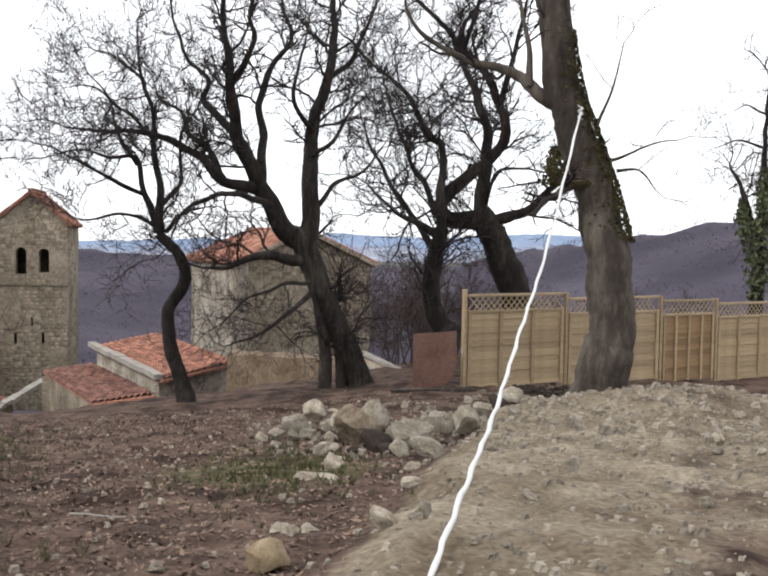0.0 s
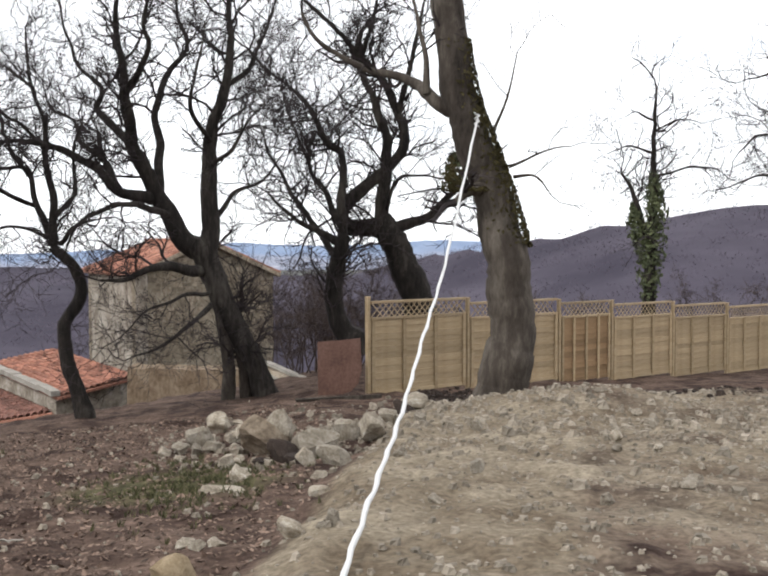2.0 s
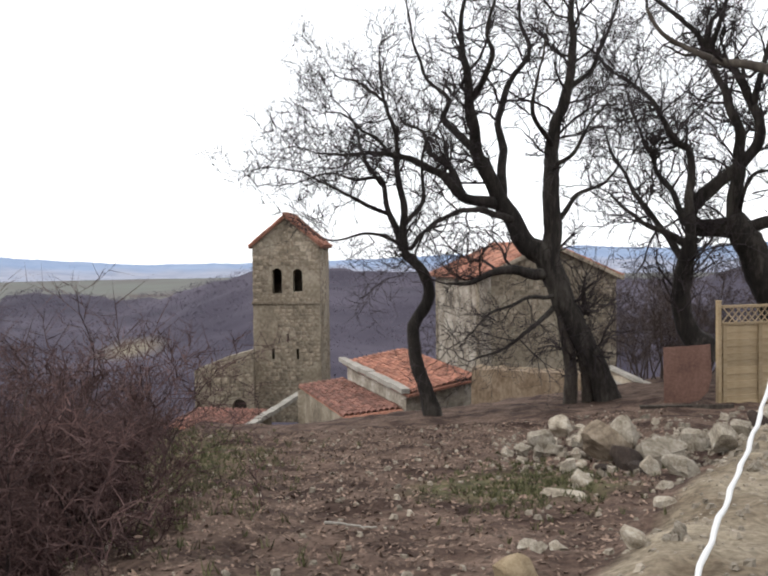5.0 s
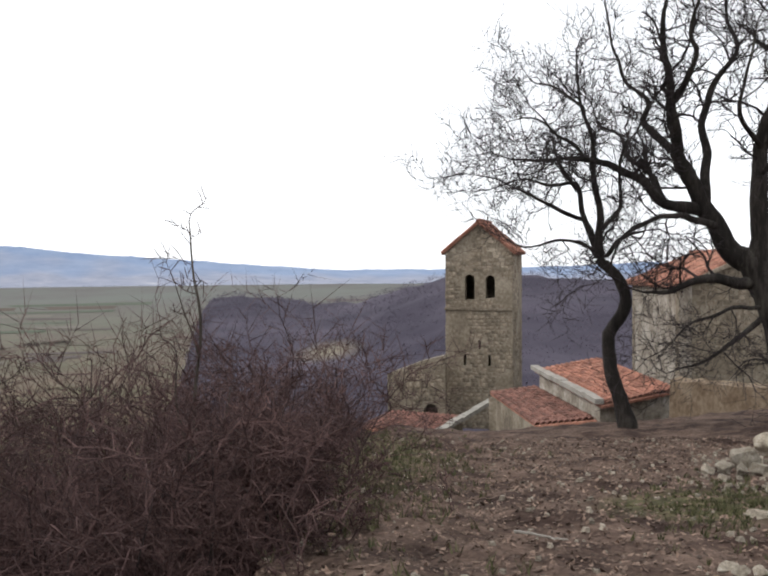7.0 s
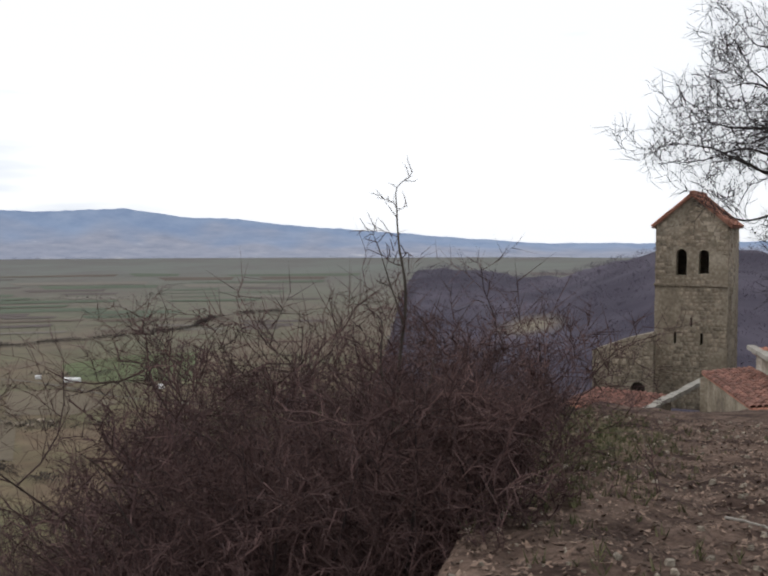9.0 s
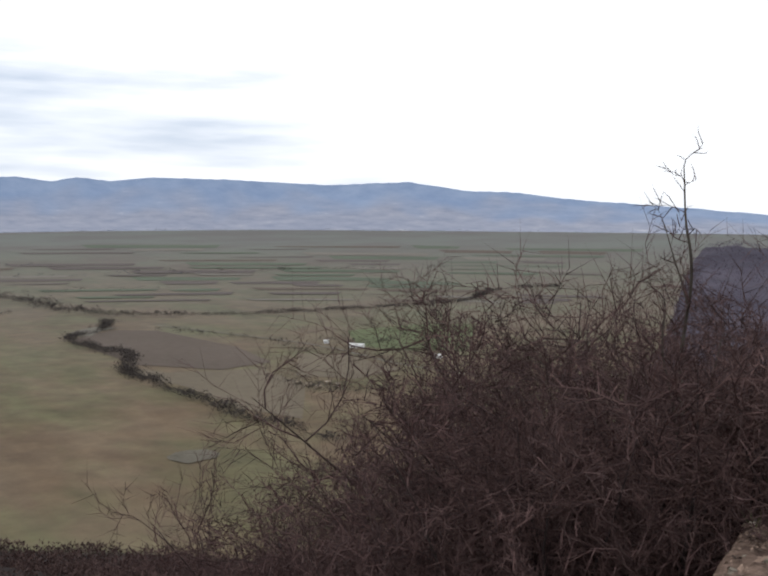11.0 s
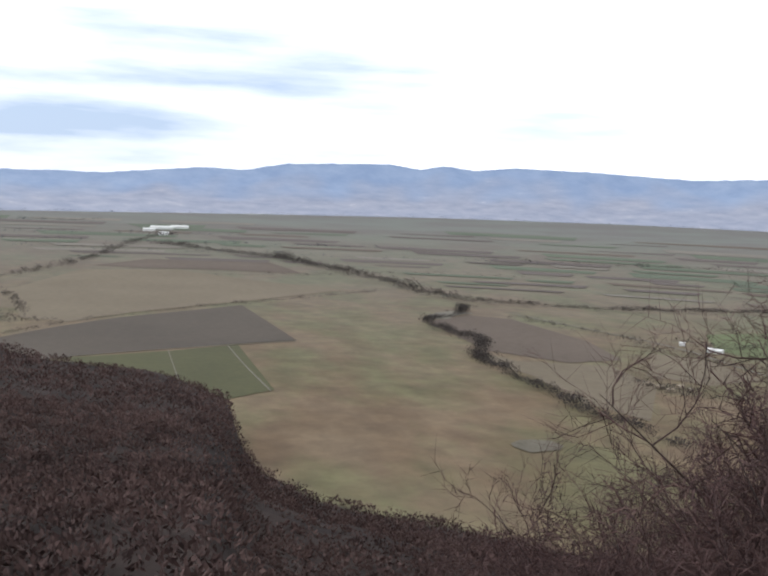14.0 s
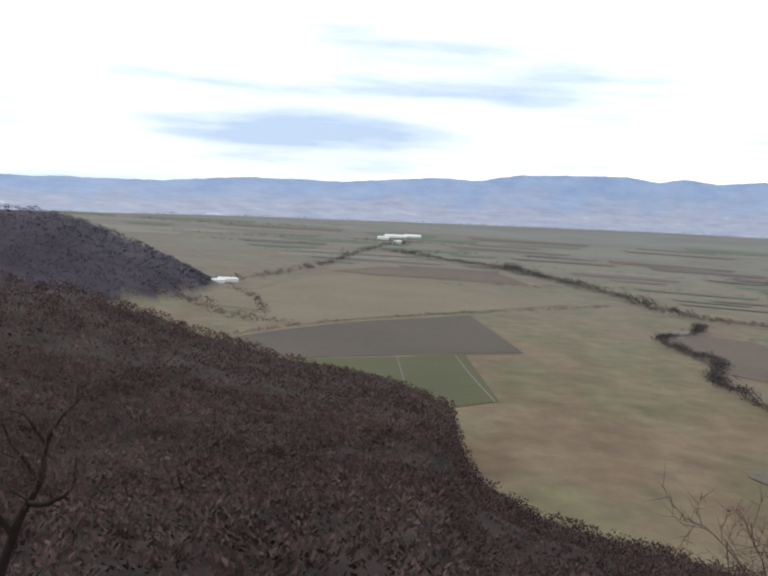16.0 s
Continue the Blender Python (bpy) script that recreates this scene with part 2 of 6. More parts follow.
def land(x, y):
    """Height of the ground."""
    x, y = np.asarray(x, float), np.asarray(y, float)
    r = np.hypot(x, y) + 1e-6
    b = np.degrees(np.arctan2(-x, y))
    edge, shelf = np.interp(b, *bearings_edge), np.interp(b, *bearings_shelf)
    fall = np.interp(b, [-30, -2, 2.5, 11, 20, 30, 45, 180], [0.062, 0.066, 0.078, 0.093, 0.102, 0.08, 0.06, 0.06])
    top = lambda q: -1.6 - fall * np.clip(q - 4, 0, None)
    z = top(r)
    z_edge = top(edge)
    cr = np.interp(b, crest_b, crest_r)
    cz = cr * np.tan(np.radians(np.interp(b, crest_b, crest_e)))
    cz = np.maximum(cz, plain_level(cr))
    vr = 0.35 * cr
    vz = np.interp(b, [-180, 34, 40, 82, 84, 110, 180], [-85, -85, -60, -70, -62, -58, -85])
    run = np.where((b > -30) & (b < 28), 28.0, 30.0)
    t = np.clip((r - edge) / run, 0, 1)
    z = np.where(r > edge, z_edge + (shelf - z_edge) * t, z)
    t = np.clip((r - edge - run) / (vr - edge - run), 0, 1)
    z = np.where(r > edge + run, shelf + (vz - shelf) * t, z)
    t = np.clip((r - vr) / (cr - vr), 0, 1)
    z = np.where(r > vr, vz + (cz - vz) * (0.75 * t + 0.25 * t * t * (3 - 2 * t)), z)
    level = plain_level(r)
    z = np.where(r > cr, np.maximum(level, cz - 0.4 * (r - cr)), z)
    # the round hill beyond the spur
    away = np.hypot((b - 108.0) / 11.0, (r - 1480.0) / 330.0)
    z = np.where(r > cr + 40, np.maximum(z, level + 97.0 * np.clip(1 - away ** 1.6, 0, 1) ** 1.1), z)
    z = z + 0.16 * heap(x, y) * (r < 20)
    # low bank of dug earth beside the roped tree
    z = z + 0.30 * np.exp(-((x - 3.6) / 1.5) ** 2 - ((y - 11.4) / 0.8) ** 2) + 0.18 * np.exp(-((x - 6.2) / 1.2) ** 2 - ((y - 12.6) / 0.9) ** 2)
    return z


def ground_at(bearing, distance):
    p = spot(bearing, 0, distance)
    p.z = float(land(p.x, p.y)) + roughness_at(p.x, p.y, distance)
    return p


def roughness_at(x, y, r):
    if r < 60:
        k = 1.0 if r > 1.5 else 0.0
        return k * (0.05 * noise.noise((x * 0.7, y * 0.7, 0)) + 0.05 * noise.noise((x * 2.1, y * 2.1, 3)) + 0.03 * noise.noise((x * 5, y * 5, 9)) + 0.018 * noise.noise((x * 11, y * 11, 4)))
    return 0.0


def build_land():
    near = np.concatenate([np.arange(-40, 126, 0.33), np.arange(126, 320, 2.0)])
    rings = np.concatenate([[0.12], np.geomspace(0.5, 4, 16), np.arange(4.1, 20, 0.15), np.geomspace(20.2, 4880, 150)])
    B, Rr = np.meshgrid(np.radians(near), rings)
    X, Y = -Rr * np.sin(B), Rr * np.cos(B)
    Z = land(X, Y)
    n_b, n_r = len(near), len(rings)
    flat_x, flat_y, flat_r = X.ravel(), Y.ravel(), Rr.ravel()
    Zf = Z.ravel().copy()
    level = plain_level(flat_r)
    for i in range(len(Zf)):
        r = flat_r[i]
        if r < 60:
            Zf[i] += roughness_at(flat_x[i], flat_y[i], r)
        elif Zf[i] > level[i] + 2:
            a = min(1.0, (r - 60) / 200) * min(1, (Zf[i] - level[i]) / 15)
            Zf[i] += a * (5 * noise.noise((flat_x[i] / 90, flat_y[i] / 90, 1)) + 2.0 * noise.noise((flat_x[i] / 30, flat_y[i] / 30, 5)))
    me = bpy.data.meshes.new("ground")
    me.vertices.add(len(Zf))
    me.vertices.foreach_set("co", np.column_stack([flat_x, flat_y, Zf]).ravel())
    i, j = np.meshgrid(np.arange(n_r - 1), np.arange(n_b), indexing="ij")
    a, b2 = i * n_b + j, i * n_b + (j + 1) % n_b
    quads = np.stack([a, b2, b2 + n_b, a + n_b], -1).reshape(-1, 4)
    # the innermost ring is closed by one small face
    me.loops.add(quads.size + n_b)
    me.loops.foreach_set("vertex_index", np.concatenate([quads.ravel(), np.arange(n_b)[::-1]]))
    me.polygons.add(len(quads) + 1)
    me.polygons.foreach_set("loop_start", np.concatenate([np.arange(0, quads.size, 4), [quads.size]]))
    me.polygons.foreach_set("loop_total", np.concatenate([np.full(len(quads), 4), [n_b]]))
    me.polygons.foreach_set("use_smooth", np.ones(len(quads) + 1, bool))
    bear = np.degrees(np.arctan2(-flat_x, flat_y))
    masks = {
        "earth": heap(flat_x, flat_y) * (1 - 0.5 * np.clip((flat_x / np.maximum(flat_y, 0.5) - 0.2) / 0.12, 0, 1)) + 0.12 * np.clip((flat_x - 2.0) / 2.5, 0, 1) * np.clip((20 - flat_y) / 5, 0, 1),
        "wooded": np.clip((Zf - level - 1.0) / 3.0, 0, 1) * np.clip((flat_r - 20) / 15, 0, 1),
        "grassy": np.clip(1 - np.abs(bear - 27) / 10, 0, 1) * np.clip(1 - np.abs(flat_r - 12) / 7, 0, 1)
        + np.clip(1 - np.hypot(flat_x + 0.9, flat_y - 8.2) / 1.6, 0, 1),
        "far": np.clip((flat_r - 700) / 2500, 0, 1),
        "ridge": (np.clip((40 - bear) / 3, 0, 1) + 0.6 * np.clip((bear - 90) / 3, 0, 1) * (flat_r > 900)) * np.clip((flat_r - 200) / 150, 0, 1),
    }
    rise = np.degrees(np.arctan2(Zf, flat_r))
    masks["clearing"] = np.clip(1.6 - np.hypot((bear - 28.7) / 1.5, (rise + 5.1 + 0.16 * (bear - 28.7)) / 0.36), 0, 1) * (flat_r > 380) * (flat_r < 1100)
    for name, values in masks.items():
        me.attributes.new(name, "FLOAT", "POINT").data.foreach_set("value", np.clip(values, 0, 1).astype(np.float32))
    me.update()
    me.validate()
    me.materials.append(ground_material())
    return tagged(new("ground", me), "hilltop of pale earth and dead leaves, wooded slopes and a green plain", "ground", kind="structure")


def ground_material():
    m = bpy.data.materials.new("ground")
    m.use_nodes = True
    n, l = m.node_tree.nodes, m.node_tree.links
    shader = n["Principled BSDF"]
    shader.inputs["Roughness"].default_value = 1.0
    shader.inputs["Specular IOR Level"].default_value = 0.1
    where = n.new("ShaderNodeTexCoord")

    def noise_ramp(scale, a, b, lo=0.38, hi=0.64, stretch=(1, 1, 1), detail=6):
        mp = n.new("ShaderNodeMapping")
        mp.inputs["Scale"].default_value = stretch
        l.new(where.outputs["Object"], mp.inputs[0])
        t = n.new("ShaderNodeTexNoise")
        t.inputs["Scale"].default_value, t.inputs["Detail"].default_value = scale, detail
        t.inputs["Roughness"].default_value = 0.62
        l.new(mp.outputs[0], t.inputs["Vector"])
        c = n.new("ShaderNodeValToRGB")
        c.color_ramp.elements[0].position, c.color_ramp.elements[1].position = lo, hi
        c.color_ramp.elements[0].color, c.color_ramp.elements[1].color = (*a, 1), (*b, 1)
        l.new(t.outputs["Fac"], c.inputs[0])
        return c.outputs[0], t.outputs["Fac"]

    def mixed(kind, f, a, b):
        x = n.new("ShaderNodeMix")
        x.data_type, x.blend_type = "RGBA", kind
        if isinstance(f, float):
            x.inputs[0].default_value = f
        else:
            l.new(f, x.inputs[0])
        l.new(a, x.inputs[6])
        l.new(b, x.inputs[7])
        return x.outputs[2]

    def mask(name, wobble=None):
        at = n.new("ShaderNodeAttribute")
        at.attribute_name = name
        if wobble is None:
            return at.outputs["Fac"]
        s = n.new("ShaderNodeMath")
        s.operation = "ADD"
        l.new(at.outputs["Fac"], s.inputs[0])
        l.new(wobble, s.inputs[1])
        g = n.new("ShaderNodeMapRange")
        g.inputs["From Min"].default_value, g.inputs["From Max"].default_value = 0.85, 1.15
        l.new(s.outputs[0], g.inputs["Value"])
        return g.outputs[0]

    _, blotch = noise_ramp(0.9, (0, 0, 0), (1, 1, 1))
    fine, fine_f = noise_ramp(19, (0.62, 0.61, 0.60), (1.22, 1.22, 1.22), 0.35, 0.65)
    litter, _ = noise_ramp(1.8, (0.040, 0.025, 0.020), (0.150, 0.104, 0.081))
    earth, _ = noise_ramp(1.1, (0.135, 0.104, 0.072), (0.295, 0.250, 0.186))
    grass, _ = noise_ramp(2.0, (0.060, 0.056, 0.030), (0.140, 0.124, 0.066))
    # shade between the thin crowns painted in as a near-black floor
    shade_floor, _ = noise_ramp(0.05, (0.013, 0.009, 0.008), (0.034, 0.024, 0.021))
    # ridge ground carries the same haze tint in its colour
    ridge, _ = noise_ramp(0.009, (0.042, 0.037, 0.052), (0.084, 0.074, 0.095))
    meadow, _ = noise_ramp(0.006, (0.138, 0.104, 0.070), (0.116, 0.108, 0.062), 0.42, 0.60, (1, 1.6, 1))
    meadow2, _ = noise_ramp(0.045, (0.78, 0.78, 0.80), (1.18, 1.16, 1.12), 0.3, 0.7)
    worn, _ = noise_ramp(0.011, (0.84, 0.80, 0.78), (1.05, 1.05, 1.05), 0.34, 0.58, (1, 1.5, 1))
    meadow = mixed("MULTIPLY", 1.0, meadow, worn)
    plain = mixed("MULTIPLY", 1.0, meadow, meadow2)
    # greyer with distance: haze over the far plain painted into its colour
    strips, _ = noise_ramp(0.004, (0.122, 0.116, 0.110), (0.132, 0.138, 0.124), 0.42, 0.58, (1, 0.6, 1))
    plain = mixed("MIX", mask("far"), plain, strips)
    near = mixed("MIX", mask("grassy", blotch), litter, grass)
    near = mixed("MIX", mask("earth", blotch), near, earth)
    near = mixed("MULTIPLY", 1.0, near, fine)
    woods = mixed("MIX", mask("ridge"), shade_floor, ridge)
    meadow_tone, _ = noise_ramp(0.03, (0.15, 0.125, 0.095), (0.20, 0.175, 0.13))
    woods = mixed("MIX", mask("clearing"), woods, meadow_tone)
    near_mask = n.new("ShaderNodeAttribute")
    near_mask.attribute_name = "wooded"
    dist = n.new("ShaderNodeVectorMath")
    dist.operation = "LENGTH"
    l.new(where.outputs["Object"], dist.inputs[0])
    is_far = n.new("ShaderNodeMapRange")
    is_far.inputs["From Min"].default_value, is_far.inputs["From Max"].default_value = 150, 300
    l.new(dist.outputs["Value"], is_far.inputs["Value"])
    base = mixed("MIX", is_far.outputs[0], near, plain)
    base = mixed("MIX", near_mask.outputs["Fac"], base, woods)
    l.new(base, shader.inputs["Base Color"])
    bp = n.new("ShaderNodeBump")
    bp.inputs["Strength"].default_value, bp.inputs["Distance"].default_value = 0.7, 0.03
    l.new(fine_f, bp.inputs["Height"])
    l.new(bp.outputs[0], shader.inputs["Normal"])
    return m


build_land()


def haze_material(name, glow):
    """Hills so far off that air haze is painted on as glowing blue: wooded tops, paler farmed feet."""
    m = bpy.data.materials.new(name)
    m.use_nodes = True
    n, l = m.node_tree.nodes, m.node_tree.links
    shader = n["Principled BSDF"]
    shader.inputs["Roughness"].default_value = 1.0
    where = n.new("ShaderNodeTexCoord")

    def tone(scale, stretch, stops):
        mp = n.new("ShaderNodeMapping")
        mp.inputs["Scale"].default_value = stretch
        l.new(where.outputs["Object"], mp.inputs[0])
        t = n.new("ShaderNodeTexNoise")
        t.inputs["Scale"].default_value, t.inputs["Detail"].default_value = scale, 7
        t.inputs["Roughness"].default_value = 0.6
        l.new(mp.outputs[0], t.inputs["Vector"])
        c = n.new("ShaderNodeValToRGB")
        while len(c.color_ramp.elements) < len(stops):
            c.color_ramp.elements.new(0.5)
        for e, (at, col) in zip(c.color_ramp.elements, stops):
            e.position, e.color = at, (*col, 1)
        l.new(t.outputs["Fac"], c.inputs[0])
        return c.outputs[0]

    # haze put into the glow colour, bluest on the tops
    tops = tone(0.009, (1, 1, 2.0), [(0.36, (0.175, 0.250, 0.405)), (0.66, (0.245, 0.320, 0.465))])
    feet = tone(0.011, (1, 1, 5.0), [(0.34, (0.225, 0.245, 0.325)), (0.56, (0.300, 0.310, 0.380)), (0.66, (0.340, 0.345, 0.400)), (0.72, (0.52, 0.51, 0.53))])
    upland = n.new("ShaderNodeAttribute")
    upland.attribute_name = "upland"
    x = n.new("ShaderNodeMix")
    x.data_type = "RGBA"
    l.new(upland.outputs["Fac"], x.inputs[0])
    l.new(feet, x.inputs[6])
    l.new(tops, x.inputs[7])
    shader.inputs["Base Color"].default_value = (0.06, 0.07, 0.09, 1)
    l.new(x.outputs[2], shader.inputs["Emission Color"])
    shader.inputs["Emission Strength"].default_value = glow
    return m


# where the plain ends against the foothills: bearing and rise
FOOT = ([-34, 60, 71, 80, 90, 97, 104, 135], [-1.15, -1.2, -1.32, -1.5, -1.72, -1.85, -2.05, -2.5])


def foot_distance(bearing):
    """How far off the plain meets the foothills."""
    k = math.tan(radians(-float(np.interp(bearing, *FOOT))))
    return (150 + 57 * 1600 / 2200) / (k + 57 / 2200)


def build_mountains():
    b = np.arange(-34, 135, 0.2)
    rows = 24
    top = np.interp(b, [-34, -12, -8, -3, 3, 8, 15, 22, 28.6, 36, 40.5, 42.5, 45.9, 48.5, 52, 57, 59, 61.4, 66.5, 69, 70.7, 72.2, 74, 79.9, 82.2, 85, 90, 95.7, 100.4, 109, 135],
                    [0.5, 0.5, 0.55, 0.2, 0.42, 0.1, -0.2, -0.34, -0.33, 0.2, 0.55, 0.65, 1.07, 1.12, 1.62, 1.4, 1.5, 1.62, 1.74, 1.48, 1.67, 1.43, 1.67, 1.43, 0.99, 1.0, 0.48, 0.42, -0.05, -0.23, -0.1])
    verts, faces, high = [], [], []
    for i, bi in enumerate(b):
        ripple = 0.05 * noise.noise((bi * 0.6, 0, 4)) + 0.035 * noise.noise((bi * 2.4, 0, 8))
        base, near = float(np.interp(bi, *FOOT)), foot_distance(bi)
        for k in range(rows):
            u = k / (rows - 1)
            e = base - 0.05 + (top[i] + ripple - base + 0.05) * u ** 1.25 + 0.10 * noise.noise((bi * 0.35, u * 5, 1)) * math.sin(math.pi * u)
            verts.append(spot(bi, e, near - 30 + 420 * u))
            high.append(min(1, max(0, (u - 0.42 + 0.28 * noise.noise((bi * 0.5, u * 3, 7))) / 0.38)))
    for i in range(len(b) - 1):
        for k in range(rows - 1):
            a = i * rows + k
            faces.append((a, a + rows, a + rows + 1, a + 1))
    ob = solid("backdrop", verts, faces, haze_material("haze_glow_hills", 1.12), smooth=True)
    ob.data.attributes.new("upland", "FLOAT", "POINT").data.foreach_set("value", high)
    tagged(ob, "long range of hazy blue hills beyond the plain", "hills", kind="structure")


build_mountains()


# ---- trees ----
def tube(verts, faces, path, radii, sides):
    """A tapered tube along a path, appended to plain lists."""
    first = len(verts)
    u = None
    for i, p in enumerate(path):
        d = path[min(i + 1, len(path) - 1)] - path[max(i - 1, 0)]
        if d.length < 1e-9:
            d = Vector((0, 0, 1))
        d.normalize()
        if u is None:
            u = d.cross(Vector((1, 0.2, 0.1)))
            if u.length < 0.2:
                u = d.cross(Vector((0, 1, 0)))
        u = u - d * u.dot(d)
        u.normalize()
        v = d.cross(u)
        for s in range(sides):
            a = 2 * math.pi * s / sides
            verts.append(p + (u * math.cos(a) + v * math.sin(a)) * radii[i])
    for i in range(len(path) - 1):
        for s in range(sides):
            a, b = first + i * sides + s, first + i * sides + (s + 1) % sides
            faces.append((a, b, b + sides, a + sides))
    faces.append(tuple(first + (len(path) - 1) * sides + s for s in range(sides)))


def smooth_path(points, steps=4, wobble=0.0):
    """Catmull-Rom through a few points."""
    pts = [points[0] * 2 - points[1], *points, points[-1] * 2 - points[-2]]
    out = []
    for i in range(1, len(pts) - 2):
        p0, p1, p2, p3 = pts[i - 1:i + 3]
        for k in range(steps):
            t = k / steps
            q = 0.5 * (2 * p1 + (p2 - p0) * t + (2 * p0 - 5 * p1 + 4 * p2 - p3) * t * t + (3 * p1 - p0 - 3 * p2 + p3) * t ** 3)
            if wobble and (i > 1 or k):
                q = q + Vector((random.uniform(-1, 1), random.uniform(-1, 1), random.uniform(-1, 1))) * wobble
            out.append(q)
    out.append(points[-1])
    return out


def rand_dir():
    while True:
        v = Vector((random.uniform(-1, 1), random.uniform(-1, 1), random.uniform(-1, 1)))
        if 0.1 < v.length < 1:
            return v.normalized()


def grow(store, p, d, length, radius, depth, crook=0.55, up=0.10, kids=4, shrink=0.62, plain=False):
    """A crooked branch with side branches, down to twigs."""
    steps = 2 if plain and depth == 1 else 4 if depth > 0 else 3
    path, q, e = [p.copy()], p.copy(), d.copy()
    for _ in range(steps):
        e = (e + rand_dir() * crook + Vector((0, 0, up * 0.5))).normalized()
        q = q + e * (length / steps)
        path.append(q.copy())
    if depth <= 0:
        v, f = store
        k = len(v)
        e = (path[2] - path[1]).normalized()
        u = e.cross(rand_dir()).normalized()
        w = e.cross(u)
        rim = [u, u * -0.5 + w * 0.87, u * -0.5 - w * 0.87]
        if plain:
            v.extend([path[0] + c * radius for c in rim] + [path[3]])
            f.extend([(k, k + 1, k + 3), (k + 1, k + 2, k + 3), (k + 2, k, k + 3)])
            return
        v.extend([path[0] + c * radius for c in rim] + [path[2] + c * radius * 0.7 for c in rim] + [path[3]])
        for i in range(3):
            j = (i + 1) % 3
            f.append((k + i, k + j, k + 3 + j, k + 3 + i))
            f.append((k + 3 + i, k + 3 + j, k + 6))
        return
    tip = radius * (0.45 if depth > 0 else 0.3)
    radii = [radius + (tip - radius) * i / steps for i in range(steps + 1)]
    tube(store[0], store[1], path, radii, 5 if radius > 0.04 else 3)
    for k in range(kids):
        t = 0.22 + 0.78 * (k + random.random()) / kids
        i = min(int(t * steps), steps - 1)
        f = t * steps - i
        at = path[i].lerp(path[i + 1], min(f, 1))
        along = (path[i + 1] - path[i]).normalized()
        side = along.cross(rand_dir())
        if side.length < 0.1:
            continue
        nd = (along * random.uniform(0.35, 0.9) + side.normalized() * random.uniform(0.5, 0.95) + Vector((0, 0, up))).normalized()
        grow(store, at, nd, length * shrink * random.uniform(0.7, 1.15), max(0.0045, radius * (1 - 0.5 * t) * 0.6), depth - 1, crook, up, kids, shrink, plain)


def bare_tree(label, limbs, bark, twig, seed, spread=1.0, depth=3, kids=4, sprouts=7, category="tree", base_flare=1.35, reach=1.3, start=0.3, name="tree", crooked=1.0):
    """limbs: the trunk first, then the great limbs, each (points, thick end, thin end); side branches sprout along them."""
    random.seed(seed)
    foot = limbs[0][0][0].copy()
    tree = thing(name, foot, label, category)
    crown = ([], [])
    for n, (points, r0, r1, *own) in enumerate(limbs):
        path = smooth_path(points, 7, r0 * 0.035)
        path = [p + noise.noise_vector(p * 1.7) * 0.075 * crooked * min(1, max(0, p.z - foot.z - 0.8)) for p in path]
        if bark is BARK:
            r0 = r0 * 1.1
        count = len(path)
        radii = [r0 + (r1 - r0) * (i / (count - 1)) ** 0.8 for i in range(count)]
        if n == 0:
            for i in range(min(5, count)):
                radii[i] *= 1 + (base_flare - 1) * (1 - i / 5) ** 2
            path[0] = path[0] - Vector((0, 0, 0.25))
        radii = [r * random.uniform(0.96, 1.04) for r in radii]
        v, f = [], []
        tube(v, f, path, radii, 14 if r0 > 0.15 else 8)
        for i, co in enumerate(v):
            k = noise.noise(co * 2.2) * 0.10 + noise.noise(co * 7) * 0.05
            c = path[i // (14 if r0 > 0.15 else 8)]
            v[i] = co + (co - c) * k
        solid("trunk" if n == 0 else "limb", v, f, own[0] if own else bark, tree, smooth=True)
        total = sum((path[i + 1] - path[i]).length for i in range(count - 1))
        number = int(sprouts * total / 2.2 * (1 - start)) if n == 0 else max(2, int(sprouts * total / 2.2))
        for k in range(number):
            t = start + (1 - start) * (k + random.random()) / number if n == 0 else 0.28 + 0.72 * (k + random.random()) / number
            i = min(int(t * (count - 1)), count - 2)
            at = path[i].lerp(path[i + 1], t * (count - 1) - i)
            along = (path[i + 1] - path[i]).normalized()
            side = along.cross(rand_dir())
            if side.length < 0.1:
                continue
            d = (along * random.uniform(0.2, 0.9) + side.normalized() + Vector((0, 0, 0.25))).normalized()
            grow(crown, at, d, reach * spread * random.uniform(0.6, 1.25), min(radii[i] * 0.45, 0.032), depth - 1, kids=kids)
        if r1 < 0.07:
            grow(crown, path[-1], (path[-1] - path[-2]).normalized(), reach * spread, r1, depth - 1, kids=kids)
    solid("crown", crown[0], crown[1], twig, tree, "fine bare twigs")
    return tree


def S(d, *pairs):
    """Places at one distance, from (bearing, rise) pairs."""
    return [spot(b, e, d + (rest[0] if rest else 0)) for b, e, *rest in pairs]


